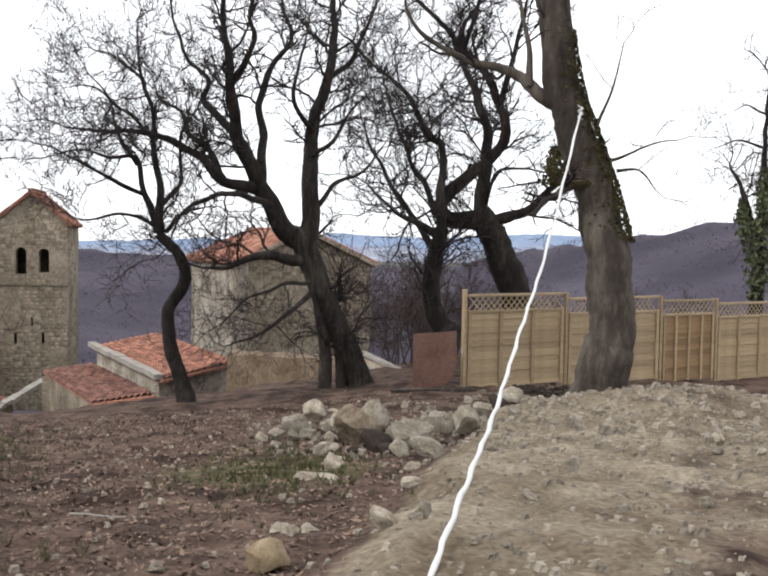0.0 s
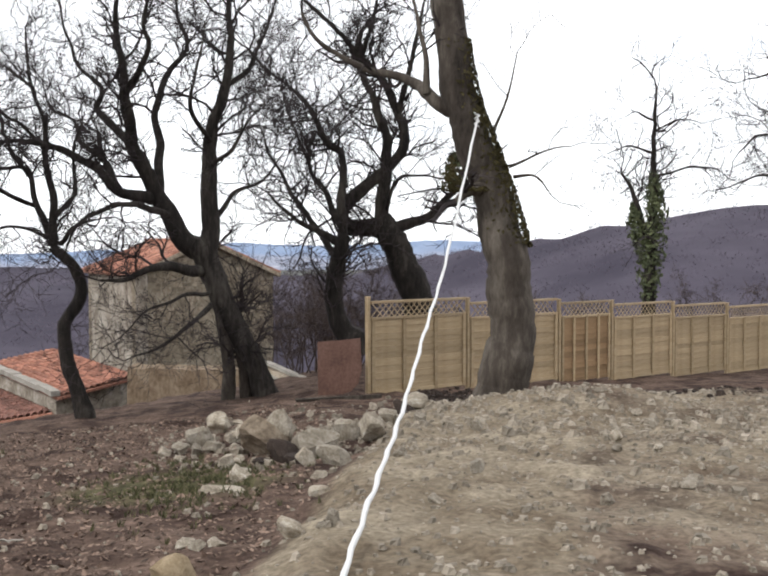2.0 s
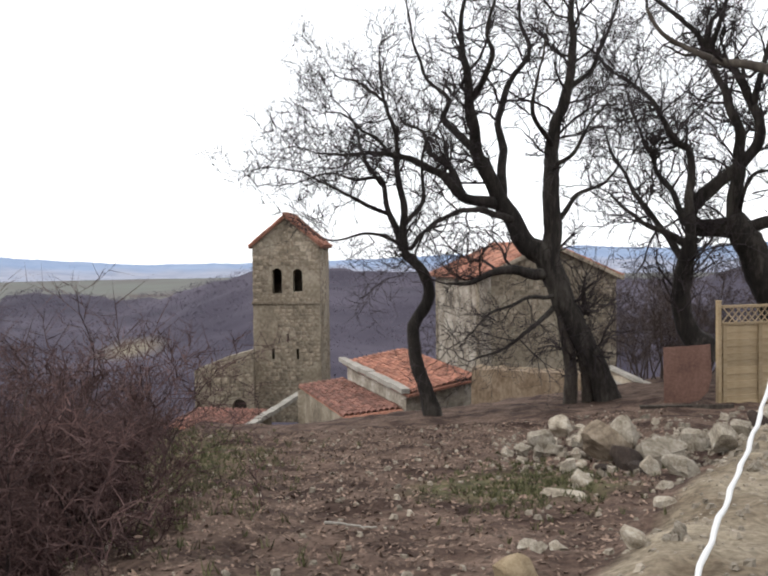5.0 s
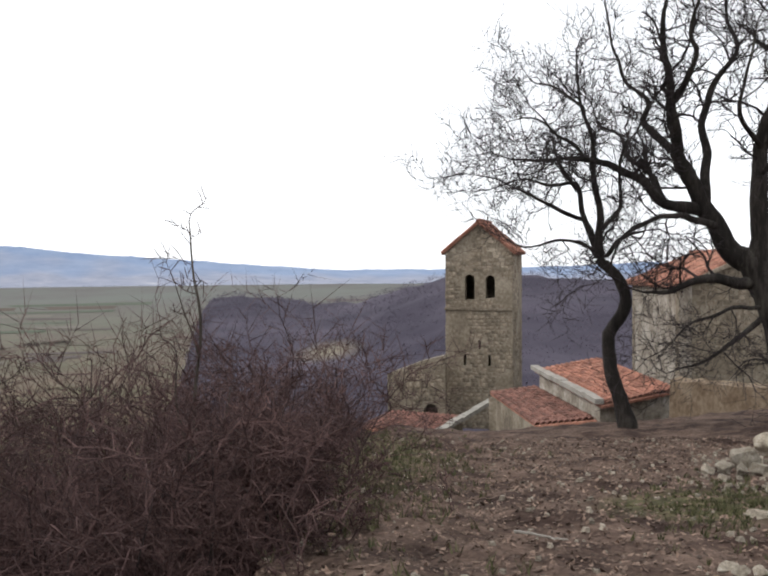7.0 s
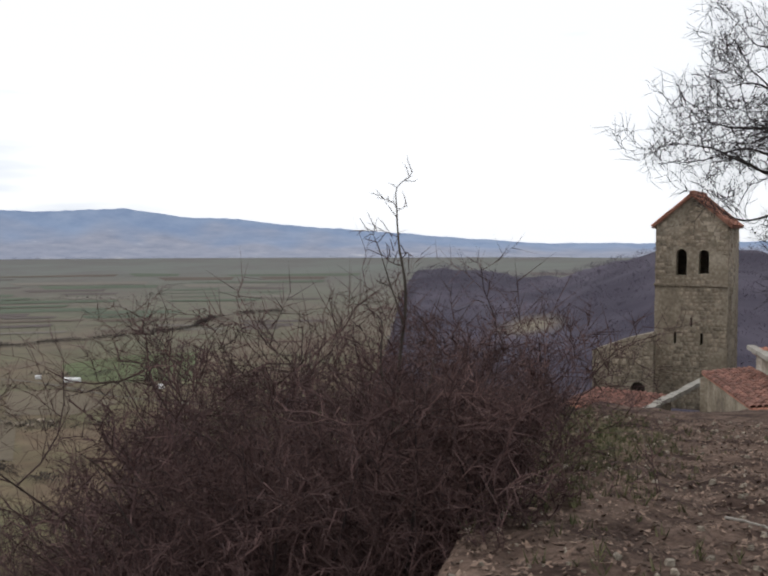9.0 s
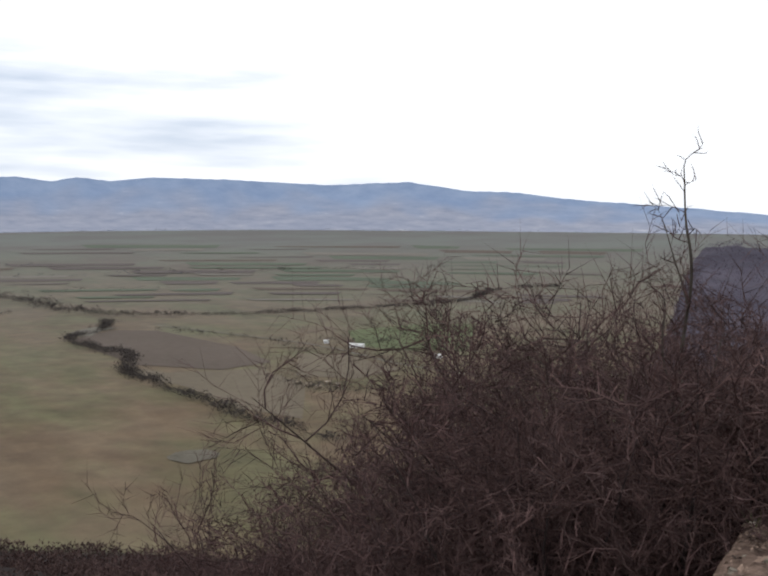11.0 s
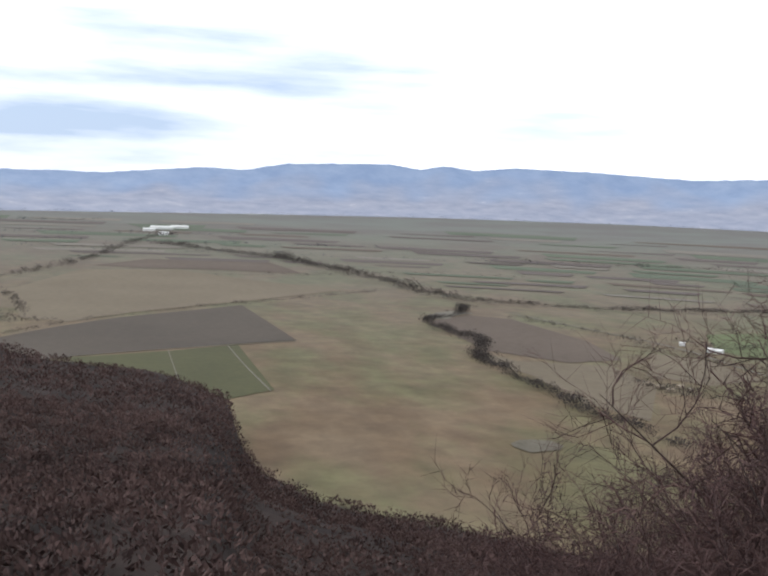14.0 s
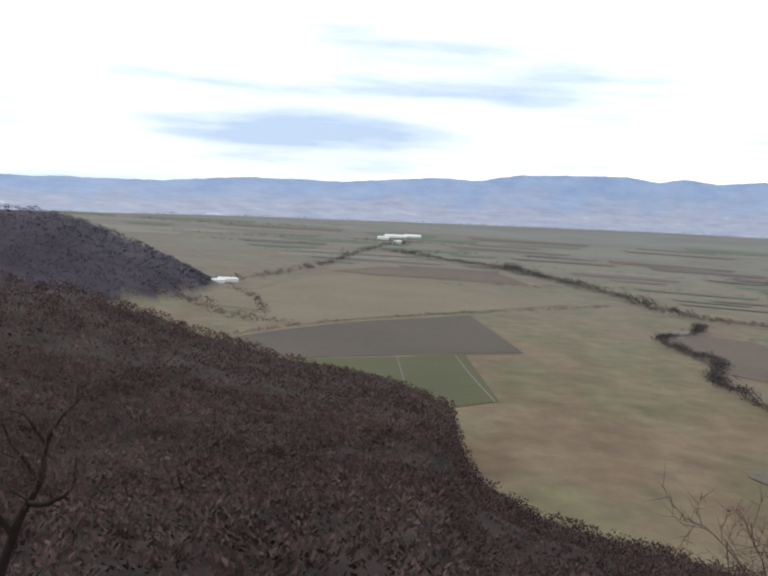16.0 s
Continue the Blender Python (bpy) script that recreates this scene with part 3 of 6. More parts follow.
def main_trees():
    # slim crooked tree in front of the tower
    d = 17.0
    bare_tree("slim crooked bare tree with dark bark on the slope", [
        (S(d, (11.3, -9.5), (11.9, -7.4), (12.3, -6.2), (12.4, -4.0), (11.4, -2.3), (12.0, -0.9), (13.0, 0.2)), 0.13, 0.085),
        (S(d, (13.0, 0.2), (12.9, 2.3), (13.2, 4.7), (13.4, 6.9, -0.3), (14.1, 9.4, -0.5), (14.15, 11.2, -0.6)), 0.075, 0.015),
        (S(d, (13.0, 0.3), (13.9, 2.8, 0.4), (14.2, 4.6, 0.6), (15.6, 4.4, 0.8), (17.4, 4.7, 0.8), (19.6, 4.2, 0.6)), 0.06, 0.010),
        (S(d, (14.2, 4.3, 0.6), (15.2, 5.8, 0.3), (15.9, 7.8), (16.9, 9.1)), 0.04, 0.008),
        (S(d, (13.9, 2.4, 0.4), (15.6, 3.2, -0.3), (17.0, 4.0, -0.7), (18.8, 4.9, -0.9), (20.4, 5.2, -0.9)), 0.04, 0.008),
        (S(d, (13.1, 0.6), (15.2, 1.3, -0.4), (17.0, 1.05, -0.6), (18.6, 1.8, -0.6)), 0.032, 0.008),
        (S(d, (13.3, 5.6), (15.0, 7.2, -0.8), (16.4, 8.2, -1.2), (18.2, 8.0, -1.2)), 0.035, 0.006),
        (S(d, (14.0, 9.0, -0.5), (15.4, 10.0), (16.8, 10.4), (17.7, 11.4)), 0.025, 0.005),
        (S(d, (12.8, 1.8), (11.8, 3.6, -0.6), (11.9, 5.4, -1.0), (11.4, 7.2, -1.2)), 0.045, 0.010),
        (S(d, (12.6, 0.4), (11.6, 1.4, -0.8), (10.4, 1.8, -1.2)), 0.04, 0.015),
    ], BARK, TWIG, 11, depth=3, kids=7, sprouts=9, reach=0.9, base_flare=1.3, start=0.85)
    # great leaning tree before the church
    d = 18.0
    bare_tree("great leaning bare tree with a forked dark trunk", [
        (S(d, (1.2, -8.6), (1.9, -6.6), (2.9, -4.6), (4.0, -2.2), (4.9, 0.2)), 0.185, 0.215),
        (S(d, (3.45, -8.9), (3.35, -6.8), (3.6, -4.8), (4.0, -2.9)), 0.125, 0.10, PALE_BARK),
        (S(d, (2.4, -8.8), (2.55, -6.8), (3.0, -5.0), (3.7, -3.2)), 0.10, 0.08, PALE_BARK),
        (S(d, (4.9, 0.0), (5.8, 0.5), (6.9, 2.2), (8.0, 4.4), (8.7, 5.9), (8.9, 8.1, -0.3), (9.2, 10.2, -0.5), (9.5, 12.3, -0.6), (9.15, 15.0, -0.6)), 0.21, 0.03),
        (S(d, (4.6, -0.6), (4.35, 2.4), (4.45, 4.6), (4.4, 6.6), (3.5, 9.0), (3.15, 11.4), (3.25, 13.3), (2.7, 15.4)), 0.18, 0.035),
        (S(d, (3.4, 9.3), (1.9, 10.6, 0.2), (1.0, 12.7, 0.3), (0.2, 14.8, 0.3)), 0.055, 0.015),
        (S(d, (7.3, 3.1), (7.1, 5.9, 0.6), (7.4, 8.1, 0.9), (6.4, 10.3, 1.1), (5.5, 11.6, 1.2), (6.0, 13.3, 1.2), (6.1, 15.2, 1.2)), 0.09, 0.018),
        (S(d, (7.5, 2.9), (9.3, 3.3, -0.6), (11.0, 4.8, -1.0), (13.1, 5.8, -1.4), (15.6, 5.85, -1.6), (17.9, 5.9, -1.6)), 0.11, 0.015),
        (S(d, (9.4, 3.5, -0.6), (10.3, 5.2, -0.2), (11.4, 6.1), (11.8, 7.1), (12.9, 7.6, 0.2), (13.6, 9.0, 0.2)), 0.065, 0.012),
        (S(d, (8.7, 5.9), (10.1, 7.4, 0.5), (10.5, 8.0, 0.6), (10.3, 8.9, 0.6), (11.3, 9.9, 0.7), (12.2, 12.0, 0.8), (12.6, 14.6, 0.8)), 0.075, 0.015),
        (S(d, (8.9, 8.9, -0.4), (7.7, 11.3, -0.9), (8.0, 12.4, -1.1), (7.85, 13.8, -1.2), (7.0, 15.4, -1.2)), 0.055, 0.014),
        (S(d, (6.6, 1.7), (8.6, 2.7, -1.0), (10.6, 2.15, -1.6), (11.9, 1.05, -1.8), (12.6, -0.6, -1.8)), 0.065, 0.012),
        (S(d, (4.4, 6.0), (5.3, 8.0, -0.8), (5.0, 10.2, -1.1), (4.4, 13.0, -1.2)), 0.05, 0.012),
        (S(d, (4.7, -1.2), (6.3, -1.1, -0.6), (7.6, -0.9, -1.0), (9.1, -1.7, -1.2), (10.4, -1.8, -1.2)), 0.11, 0.02),
        (S(d, (4.3, -3.0), (5.6, -4.3, -0.8), (7.0, -5.4, -1.2), (8.6, -6.0, -1.4)), 0.05, 0.015),
        (S(d, (4.2, -2.4), (6.0, -2.6, -1.0), (8.0, -3.6, -1.4), (9.6, -5.0, -1.6)), 0.04, 0.010),
        (S(d, (4.4, 1.4), (3.0, 3.2, 0.5), (1.4, 4.0, 0.8), (0.2, 5.6, 1.0)), 0.06, 0.012),
        (S(d, (4.4, 4.6), (3.2, 5.6, -0.6), (2.2, 7.4, -0.8), (1.0, 8.4, -0.8)), 0.05, 0.010),
    ], BARK, TWIG, 23, depth=3, kids=7, sprouts=7, reach=1.05, base_flare=1.35, start=0.75)
    # two twisted trees by the fence
    d = 20.0
    bare_tree("twisted bare tree with a thin leaning stem by the fence", [
        (S(d, (-3.9, -5.4), (-3.1, -4.4), (-2.7, -2.6), (-3.0, -0.6), (-3.4, 0.8)), 0.22, 0.14),
        (S(d, (-3.2, 0.2), (-1.8, 1.2), (-0.2, 1.9), (1.2, 3.4)), 0.09, 0.02),
        (S(d, (-3.4, 0.8), (-2.4, 3.0, 0.5), (-1.4, 4.6, 0.8), (-0.6, 6.8, 1.0), (0.2, 9.2, 1.0)), 0.08, 0.015),
        (S(d, (-3.3, 0.6), (-3.2, 2.7), (-3.3, 5.5), (-2.3, 6.2), (-1.5, 7.9), (-0.8, 8.8), (0.9, 10.2), (2.6, 11.6)), 0.10, 0.02),
        (S(d, (-3.0, -0.6), (-1.2, 2.0, 0.8), (0.6, 4.8, 1.0), (1.4, 7.0, 1.0)), 0.08, 0.015),
    ], BARK, TWIG, 31, depth=3, kids=7, sprouts=13, reach=1.15, base_flare=1.6)
    d = 21.0
    bare_tree("gnarled bare tree with elbowed limbs behind the fence", [
        (S(d, (-8.0, -4.6), (-7.5, -2.4), (-6.6, -0.4), (-5.9, 1.0), (-5.4, 1.8)), 0.34, 0.26),
        (S(d, (-5.4, 1.2), (-3.7, 1.4), (-3.15, 2.0), (-3.7, 3.0), (-5.4, 4.4), (-6.9, 5.9), (-6.6, 7.8), (-5.6, 9.7), (-4.5, 10.9), (-3.0, 12.4), (-1.0, 14.2)), 0.19, 0.035),
        (S(d, (-5.5, 1.8), (-5.7, 4.4), (-5.8, 6.4), (-5.2, 8.5), (-4.5, 10.0), (-4.2, 11.6)), 0.14, 0.05),
        (S(d, (-5.9, 1.2), (-7.9, 1.7), (-9.1, 2.7), (-10.1, 3.7)), 0.13, 0.06),
        (S(d, (-4.5, 10.9), (-5.1, 13.2), (-5.4, 15.2)), 0.06, 0.02),
        (S(d, (-6.6, 7.8), (-7.1, 10.2, -0.3), (-7.9, 13.0, -0.4), (-8.2, 15.0, -0.4)), 0.075, 0.02),
        (S(d, (-5.8, 2.2), (-6.1, 3.2, -0.4), (-6.7, 4.2, -0.6), (-8.1, 4.4, -0.8), (-9.3, 4.2, -0.8)), 0.05, 0.015),
        (S(d, (-4.6, 11.2), (-3.0, 10.8, 0.4), (-1.8, 11.4, 0.6)), 0.05, 0.012),
    ], BARK, TWIG, 37, depth=3, kids=7, sprouts=8, reach=1.2, base_flare=1.3, start=0.7)
    # the mossy tree that holds the rope
    d = 14.0
    tree = bare_tree("thick leaning tree with mossy bark and a rope tied to it", [
        (S(d, (-12.4, -9.3), (-12.7, -7.0), (-13.2, -4.6), (-13.1, -2.0), (-12.6, 0.6), (-11.9, 3.4), (-11.0, 6.0), (-10.2, 8.6), (-9.7, 11.4), (-9.3, 14.5), (-9.0, 17.5)), 0.375, 0.205),
        (S(d, (-10.3, 7.6), (-9.0, 8.5), (-7.9, 9.4, 0.3), (-6.7, 9.8, 0.6), (-5.2, 10.1, 0.9), (-4.0, 10.7, 1.1), (-2.3, 11.6, 1.2), (-1.0, 13.4, 1.2)), 0.12, 0.025),
        (S(d, (-11.7, 3.8), (-10.6, 3.4, -0.3), (-9.8, 2.6, -0.4)), 0.12, 0.05),
        (S(d, (-12.1, 6.4), (-12.9, 8.6), (-13.2, 11.2)), 0.03, 0.008),
        (S(d, (-12.9, 4.8), (-14.4, 5.3), (-16.4, 5.7)), 0.03, 0.008),
        (S(d, (-13.2, 4.2), (-14.4, 4.2), (-15.2, 3.2)), 0.03, 0.008),
        (S(d, (-8.4, 9.0), (-8.0, 11.6), (-7.2, 14.2)), 0.06, 0.02),
    ], PALE_BARK, TWIG, 41, depth=2, kids=5, sprouts=3, reach=0.7, base_flare=1.45, start=0.6)
    # ivy-clad tree on the far side of the fence, and the one beside it
    d = 34.0
    bare_tree("slim bare tree with a trunk clad in green ivy", [
        (S(d, (-20.8, -4.5), (-20.9, -1.0), (-21.1, 2.2), (-21.0, 5.4), (-21.1, 9.0)), 0.22, 0.04),
        (S(d, (-20.6, 0.6), (-20.0, 3.0), (-19.2, 4.6)), 0.14, 0.03),
        (S(d, (-21.0, 4.0), (-22.6, 4.5), (-24.2, 4.4), (-25.6, 3.6)), 0.05, 0.01),
        (S(d, (-21.0, 5.4), (-19.6, 5.8), (-18.2, 5.3)), 0.05, 0.01),
        (S(d, (-21.0, 6.6), (-22.4, 7.2), (-23.6, 7.0)), 0.04, 0.01),
        (S(d, (-21.0, 7.2), (-20.0, 7.7), (-19.2, 7.4)), 0.04, 0.01),
    ], BARK, TWIG, 43, depth=3, kids=6, sprouts=8, reach=1.4, start=0.35)
    bare_tree("bare tree with wide branches beyond the fence", [
        (S(26.0, (-32.0, -6.0), (-31.4, 0), (-30.6, 4.0), (-30.2, 8.0), (-30.0, 13)), 0.25, 0.07),
        (S(26.0, (-31.0, 2.0), (-29.0, 3.6), (-27.0, 4.0), (-25.0, 3.4)), 0.07, 0.015),
        (S(26.0, (-30.4, 4.0), (-28.4, 5.6), (-26.6, 6.2), (-25.6, 5.4)), 0.07, 0.015),
        (S(26.0, (-30.4, 5.0), (-28.6, 7.0), (-26.4, 7.6)), 0.07, 0.015),
        (S(26.0, (-30.1, 8.0), (-28.2, 9.4), (-26.0, 9.2)), 0.07, 0.015),
    ], BARK, TWIG, 47, depth=3, kids=6, sprouts=6, reach=1.3, start=0.5)


main_trees()


def shrub(bearing, distance, height, stems, seed, label="dense leafless shrub with reddish brown twigs", lean=0.35, reach=1.0, kids=8, sprouts=13, name="shrub", group="leafless shrubs on the edge of the slope", thick=0.008, material=None, bare=0.36, crook=0.26, twist=0.62):
    random.seed(seed)
    foot = ground_at(bearing, distance)
    bush = thing(name, foot, label, name, group)
    crown = ([], [])
    for _ in range(stems):
        d = Vector((random.uniform(-lean, lean), random.uniform(-lean, lean), 1)).normalized()
        start = foot + Vector((random.uniform(-0.5, 0.5), random.uniform(-0.5, 0.5), -0.2)) * min(1, height / 3)
        h = height * random.uniform(0.6, 0.95)
        path = [start]
        for _ in range(5):
            d = (d + rand_dir() * crook).normalized()
            path.append(path[-1] + d * h / 5)
        r = thick * height * random.uniform(0.7, 1.3)
        v, f = [], []
        tube(v, f, path, [r * (1 - 0.185 * i) for i in range(6)], 6)
        solid("stem", v, f, material or SHRUB_STEM, bush, smooth=True)
        for k in range(sprouts):
            t = bare + (1 - bare) * (k + random.random()) / sprouts
            i = min(int(t * 5), 4)
            nd = (path[i + 1] - path[i]).normalized() * 0.6 + rand_dir() * 0.9
            grow(crown, path[i].lerp(path[i + 1], t * 5 - i), nd.normalized(), reach * height * 0.2 * random.uniform(0.6, 1.2), r * 0.2, 2, crook=twist, up=0.04, kids=kids, plain=True)
    solid("crown", crown[0], crown[1], material or SHRUB, bush, "thicket of fine reddish twigs")
    return bush


def thicket():
    """Each shrub reaches up to the outline of the thicket at its bearing."""
    rng = random.Random(9)
    outline = ([26.5, 28.9, 32.6, 36, 39, 41, 43.5, 46, 48, 50, 52, 54.4, 56.5, 58.5, 61, 65], [-8.6, -6.4, -4.6, -3.6, -2.9, -3.2, -5.0, -7.8, -10.2, -12.8, -14.4, -15.0, -15.4, -17, -18.5, -20])
    k = 0
    for row, (d, step) in enumerate(((6.0, 3.6), (8.6, 3.2), (11.2, 2.6), (15.5, 2.6))):
        b = 31.5 + row * 0.9 if row < 3 else 27.5
        while b < 58.5:
            dd = d * rng.uniform(0.92, 1.08)
            top = np.interp(b, *outline) - rng.uniform(0, 1.6) - (2.2, 0.8, 0.2, 0.0)[row]
            h = dd * math.tan(radians(top)) - ground_at(b, dd).z
            if h > 0.5:
                shrub(b, dd, h * 1.12, 6, 100 + k, kids=8, sprouts=13, reach=0.85, twist=0.58)
                k += 1
            b += step * rng.uniform(0.8, 1.2)
    # dark brushwood between the church and the fence, and beyond the fence
    for n, (b, d, h) in enumerate(((-1.2, 25.5, 3.3), (-2.6, 24.5, 3.5), (-3.8, 23.5, 3.2), (0.0, 28.5, 3.2), (-2.0, 22.5, 2.4), (-5.4, 25, 2.2), (-8.8, 27, 2.4), (-16.5, 32, 3.0), (-24.0, 36, 3.2))):
        shrub(b, d, h, 6, 400 + n, "dark leafless brushwood behind the fence", lean=0.5, kids=7, sprouts=9, group="dark brushwood near the fence", material=DARK_BRUSH)
    # leafless trees lower down the slope
    for n, (b, d, e) in enumerate(((67.9, 34, -16.4), (63.0, 30, -17.6), (60.2, 34, -17.0), (57.4, 30, -16.4), (65.6, 40, -18.4), (70.6, 40, -18.6), (73.6, 32, -19.2), (77.0, 28, -19.6), (80.6, 24, -19.4), (84.4, 26, -19.9), (88.0, 22, -19.5), (91.8, 24, -19.3), (95.6, 22, -19.2), (99.4, 24, -19.0), (103.0, 22, -18.8))):
        h = d * math.tan(radians(e)) - ground_at(b, d).z
        shrub(b, d, h * 0.9, 5, 300 + n, "leafless reddish tree on the slope below", lean=0.16, reach=0.42, kids=7, sprouts=24 if b < 72 else 9, name="tree", group="leafless trees on the slope below", thick=0.003, bare=0.5, twist=0.75)
    # the taller sapling in it
    bare_tree("thin leafless sapling standing above the shrubs", [
        (S(8.0, (36.0, -24.0), (36.1, -17.0), (36.4, -10.8), (36.0, -3.7), (36.3, -0.6), (36.55, 2.4)), 0.03, 0.005),
        (S(8.0, (33.0, -19.0), (33.5, -16.3), (34.1, -11.7), (34.6, -9.6)), 0.022, 0.008),
        (S(8.0, (36.3, -13.0), (36.9, -10.5, -0.2), (37.4, -8.0, -0.3), (37.2, -5.2, -0.3)), 0.02, 0.006),
        (S(8.0, (36.3, -11.6), (34.9, -9.4, -0.2), (34.2, -6.8, -0.2)), 0.014, 0.004),
        (S(8.0, (36.1, -5.0), (36.8, -3.0), (37.4, -0.8)), 0.010, 0.003),
    ], PALE_BARK, SHRUB, 53, depth=2, kids=5, sprouts=8, reach=0.26, base_flare=1.1, crooked=0.5)
    bare_tree("leafless tree with pale twigs low on the slope", [
        (S(13.0, (109.2, -25.0), (108.6, -21.7), (107.6, -18.9), (106.7, -17.2), (106.2, -14.8), (104.9, -12.6)), 0.10, 0.015),
        (S(13.0, (107.2, -18.0), (106.0, -17.9, -0.4), (104.8, -17.4, -0.6), (104.5, -15.6, -0.6)), 0.045, 0.012),
        (S(13.0, (106.8, -16.9), (107.8, -15.4), (108.8, -13.6)), 0.04, 0.012),
        (S(13.0, (106.2, -14.8), (107.4, -13.4), (108.6, -13.0)), 0.03, 0.008),
        (S(13.0, (107.9, -19.8), (109.2, -17.8), (110, -16.0)), 0.05, 0.015),
    ], SHRUB_STEM, SHRUB, 59, depth=3, kids=5, sprouts=8, reach=0.6)


thicket()


def sliver_woods(name, label, sites, material, slivers, rng, broad=1.0):
    """Far leafless woods: every tree a loose dome of twig sprays."""
    n = len(sites)
    k = slivers
    c = np.repeat(sites, k, axis=0)
    m = len(c)
    h = c[:, 3]
    a, u = rng.uniform(0, 2 * np.pi, m), rng.uniform(0.0, 1, m)
    out = np.sqrt(rng.uniform(0, 1, m))
    rad = 0.55 * h * out
    zz = c[:, 2] + h * (0.25 + 0.75 * np.sqrt(np.clip(1 - out ** 2, 0, 1)) * (0.55 + 0.45 * u))
    p = np.column_stack([c[:, 0] + rad * np.cos(a), c[:, 1] + rad * np.sin(a), zz])
    way = np.column_stack([np.cos(a) * out, np.sin(a) * out, 0.55 + 0.5 * rng.uniform(0, 1, m)]) + rng.normal(0, 0.3, (m, 3))
    way /= np.linalg.norm(way, axis=1)[:, None]
    side = np.cross(way, rng.normal(0, 1, (m, 3)))
    side /= np.linalg.norm(side, axis=1)[:, None]
    L, W = (h * rng.uniform(0.13, 0.28, m))[:, None], (h * broad * rng.uniform(0.022, 0.05, m))[:, None]
    verts = np.stack([p - way * L * 0.6 - side * W * 0.4, p + side * W - way * L * 0.1, p + way * L * 0.5, p - side * W + way * L * 0.1], 1).reshape(-1, 3)
    faces = np.arange(4 * m).reshape(-1, 4).tolist()
    verts = verts.tolist()
    return tagged(solid(name, verts, faces, material), label, "woods", kind="stuff")


def woods():
    rng = np.random.RandomState(4)
    # slope and spur below the lookout
    for n, r0, r1, tall, sprays, name, label in ((7500, 55, 330, (2.6, 5.0), 27, "slope_woods", "brown leafless woods covering the hillside"), (11000, 330, 760, (3.8, 6.4), 16, "spur_woods", "brown leafless woods covering the spur")):
        b = rng.uniform(34, 122, n)
        r = np.sqrt(rng.uniform(r0 ** 2, r1 ** 2, n))
        x, y = -r * np.sin(np.radians(b)), r * np.cos(np.radians(b))
        z = land(x, y)
        keep = (z > plain_level(r) + 0.8) & ((r > 120) | (b > 60))
        sites = np.column_stack([x, y, z - 0.3, rng.uniform(*tall, n)])[keep]
        sliver_woods(name, label, sites, WOODS, sprays, rng, 1.35 if r0 < 100 else 1.5)
    # round hill and the ridges
    n = 11000
    b = rng.uniform(-36, 40, n)
    r = np.sqrt(rng.uniform(330 ** 2, 1270 ** 2, n))
    x, y = -r * np.sin(np.radians(b)), r * np.cos(np.radians(b))
    z = land(x, y)
    e = np.degrees(np.arctan2(z, r))
    ok = (r < np.interp(b, crest_b, crest_r) + 20) & (z > plain_level(r) + 3) & ~((b > 26.8) & (b < 30.8) & (e > -6.0) & (e < -4.8 + 0.1 * np.sin(b * 5)))
    sites = np.column_stack([x, y, z - 1.2, rng.uniform(5, 8, n)])[ok]
    sliver_woods("ridge_woods", "leafless woods on the ridges, tinted grey-purple with painted haze", sites, RIDGE_WOODS, 12, rng)
    n = 6000
    b = rng.uniform(94, 122, n)
    r = np.sqrt(rng.uniform(1100 ** 2, 1480 ** 2, n))
    x, y = -r * np.sin(np.radians(b)), r * np.cos(np.radians(b))
    z = land(x, y)
    ok = z > plain_level(r) + 3
    sites = np.column_stack([x, y, z - 0.5, rng.uniform(5, 9, n)])[ok]
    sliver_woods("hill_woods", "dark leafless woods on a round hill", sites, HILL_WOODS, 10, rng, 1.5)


woods()


# ---- church, bell tower and lower roofs ----
def stone_shapes():
    shapes = []
    random.seed(3)
    for _ in range(5):
        bm = bmesh.new()
        j = lambda a: a + random.uniform(-0.06, 0.06)
        back = [bm.verts.new((j(x), 0.3, j(z))) for x, z in ((-0.5, -0.5), (0.5, -0.5), (0.5, 0.5), (-0.5, 0.5))]
        mid = [bm.verts.new((v.co.x, -0.3, v.co.z)) for v in back]
        face = [bm.verts.new((v.co.x * 0.86, -1 + random.uniform(-0.2, 0.2), v.co.z * 0.82)) for v in back]
        for i in range(4):
            k = (i + 1) % 4
            bm.faces.new((back[i], back[k], mid[k], mid[i]))
            bm.faces.new((mid[i], mid[k], face[k], face[i]))
        bm.faces.new(face)
        me = bpy.data.meshes.new("stone")
        bm.to_mesh(me)
        bm.free()
        me.materials.append(STONE)
        shapes.append(me)
    return shapes


STONES = stone_shapes()


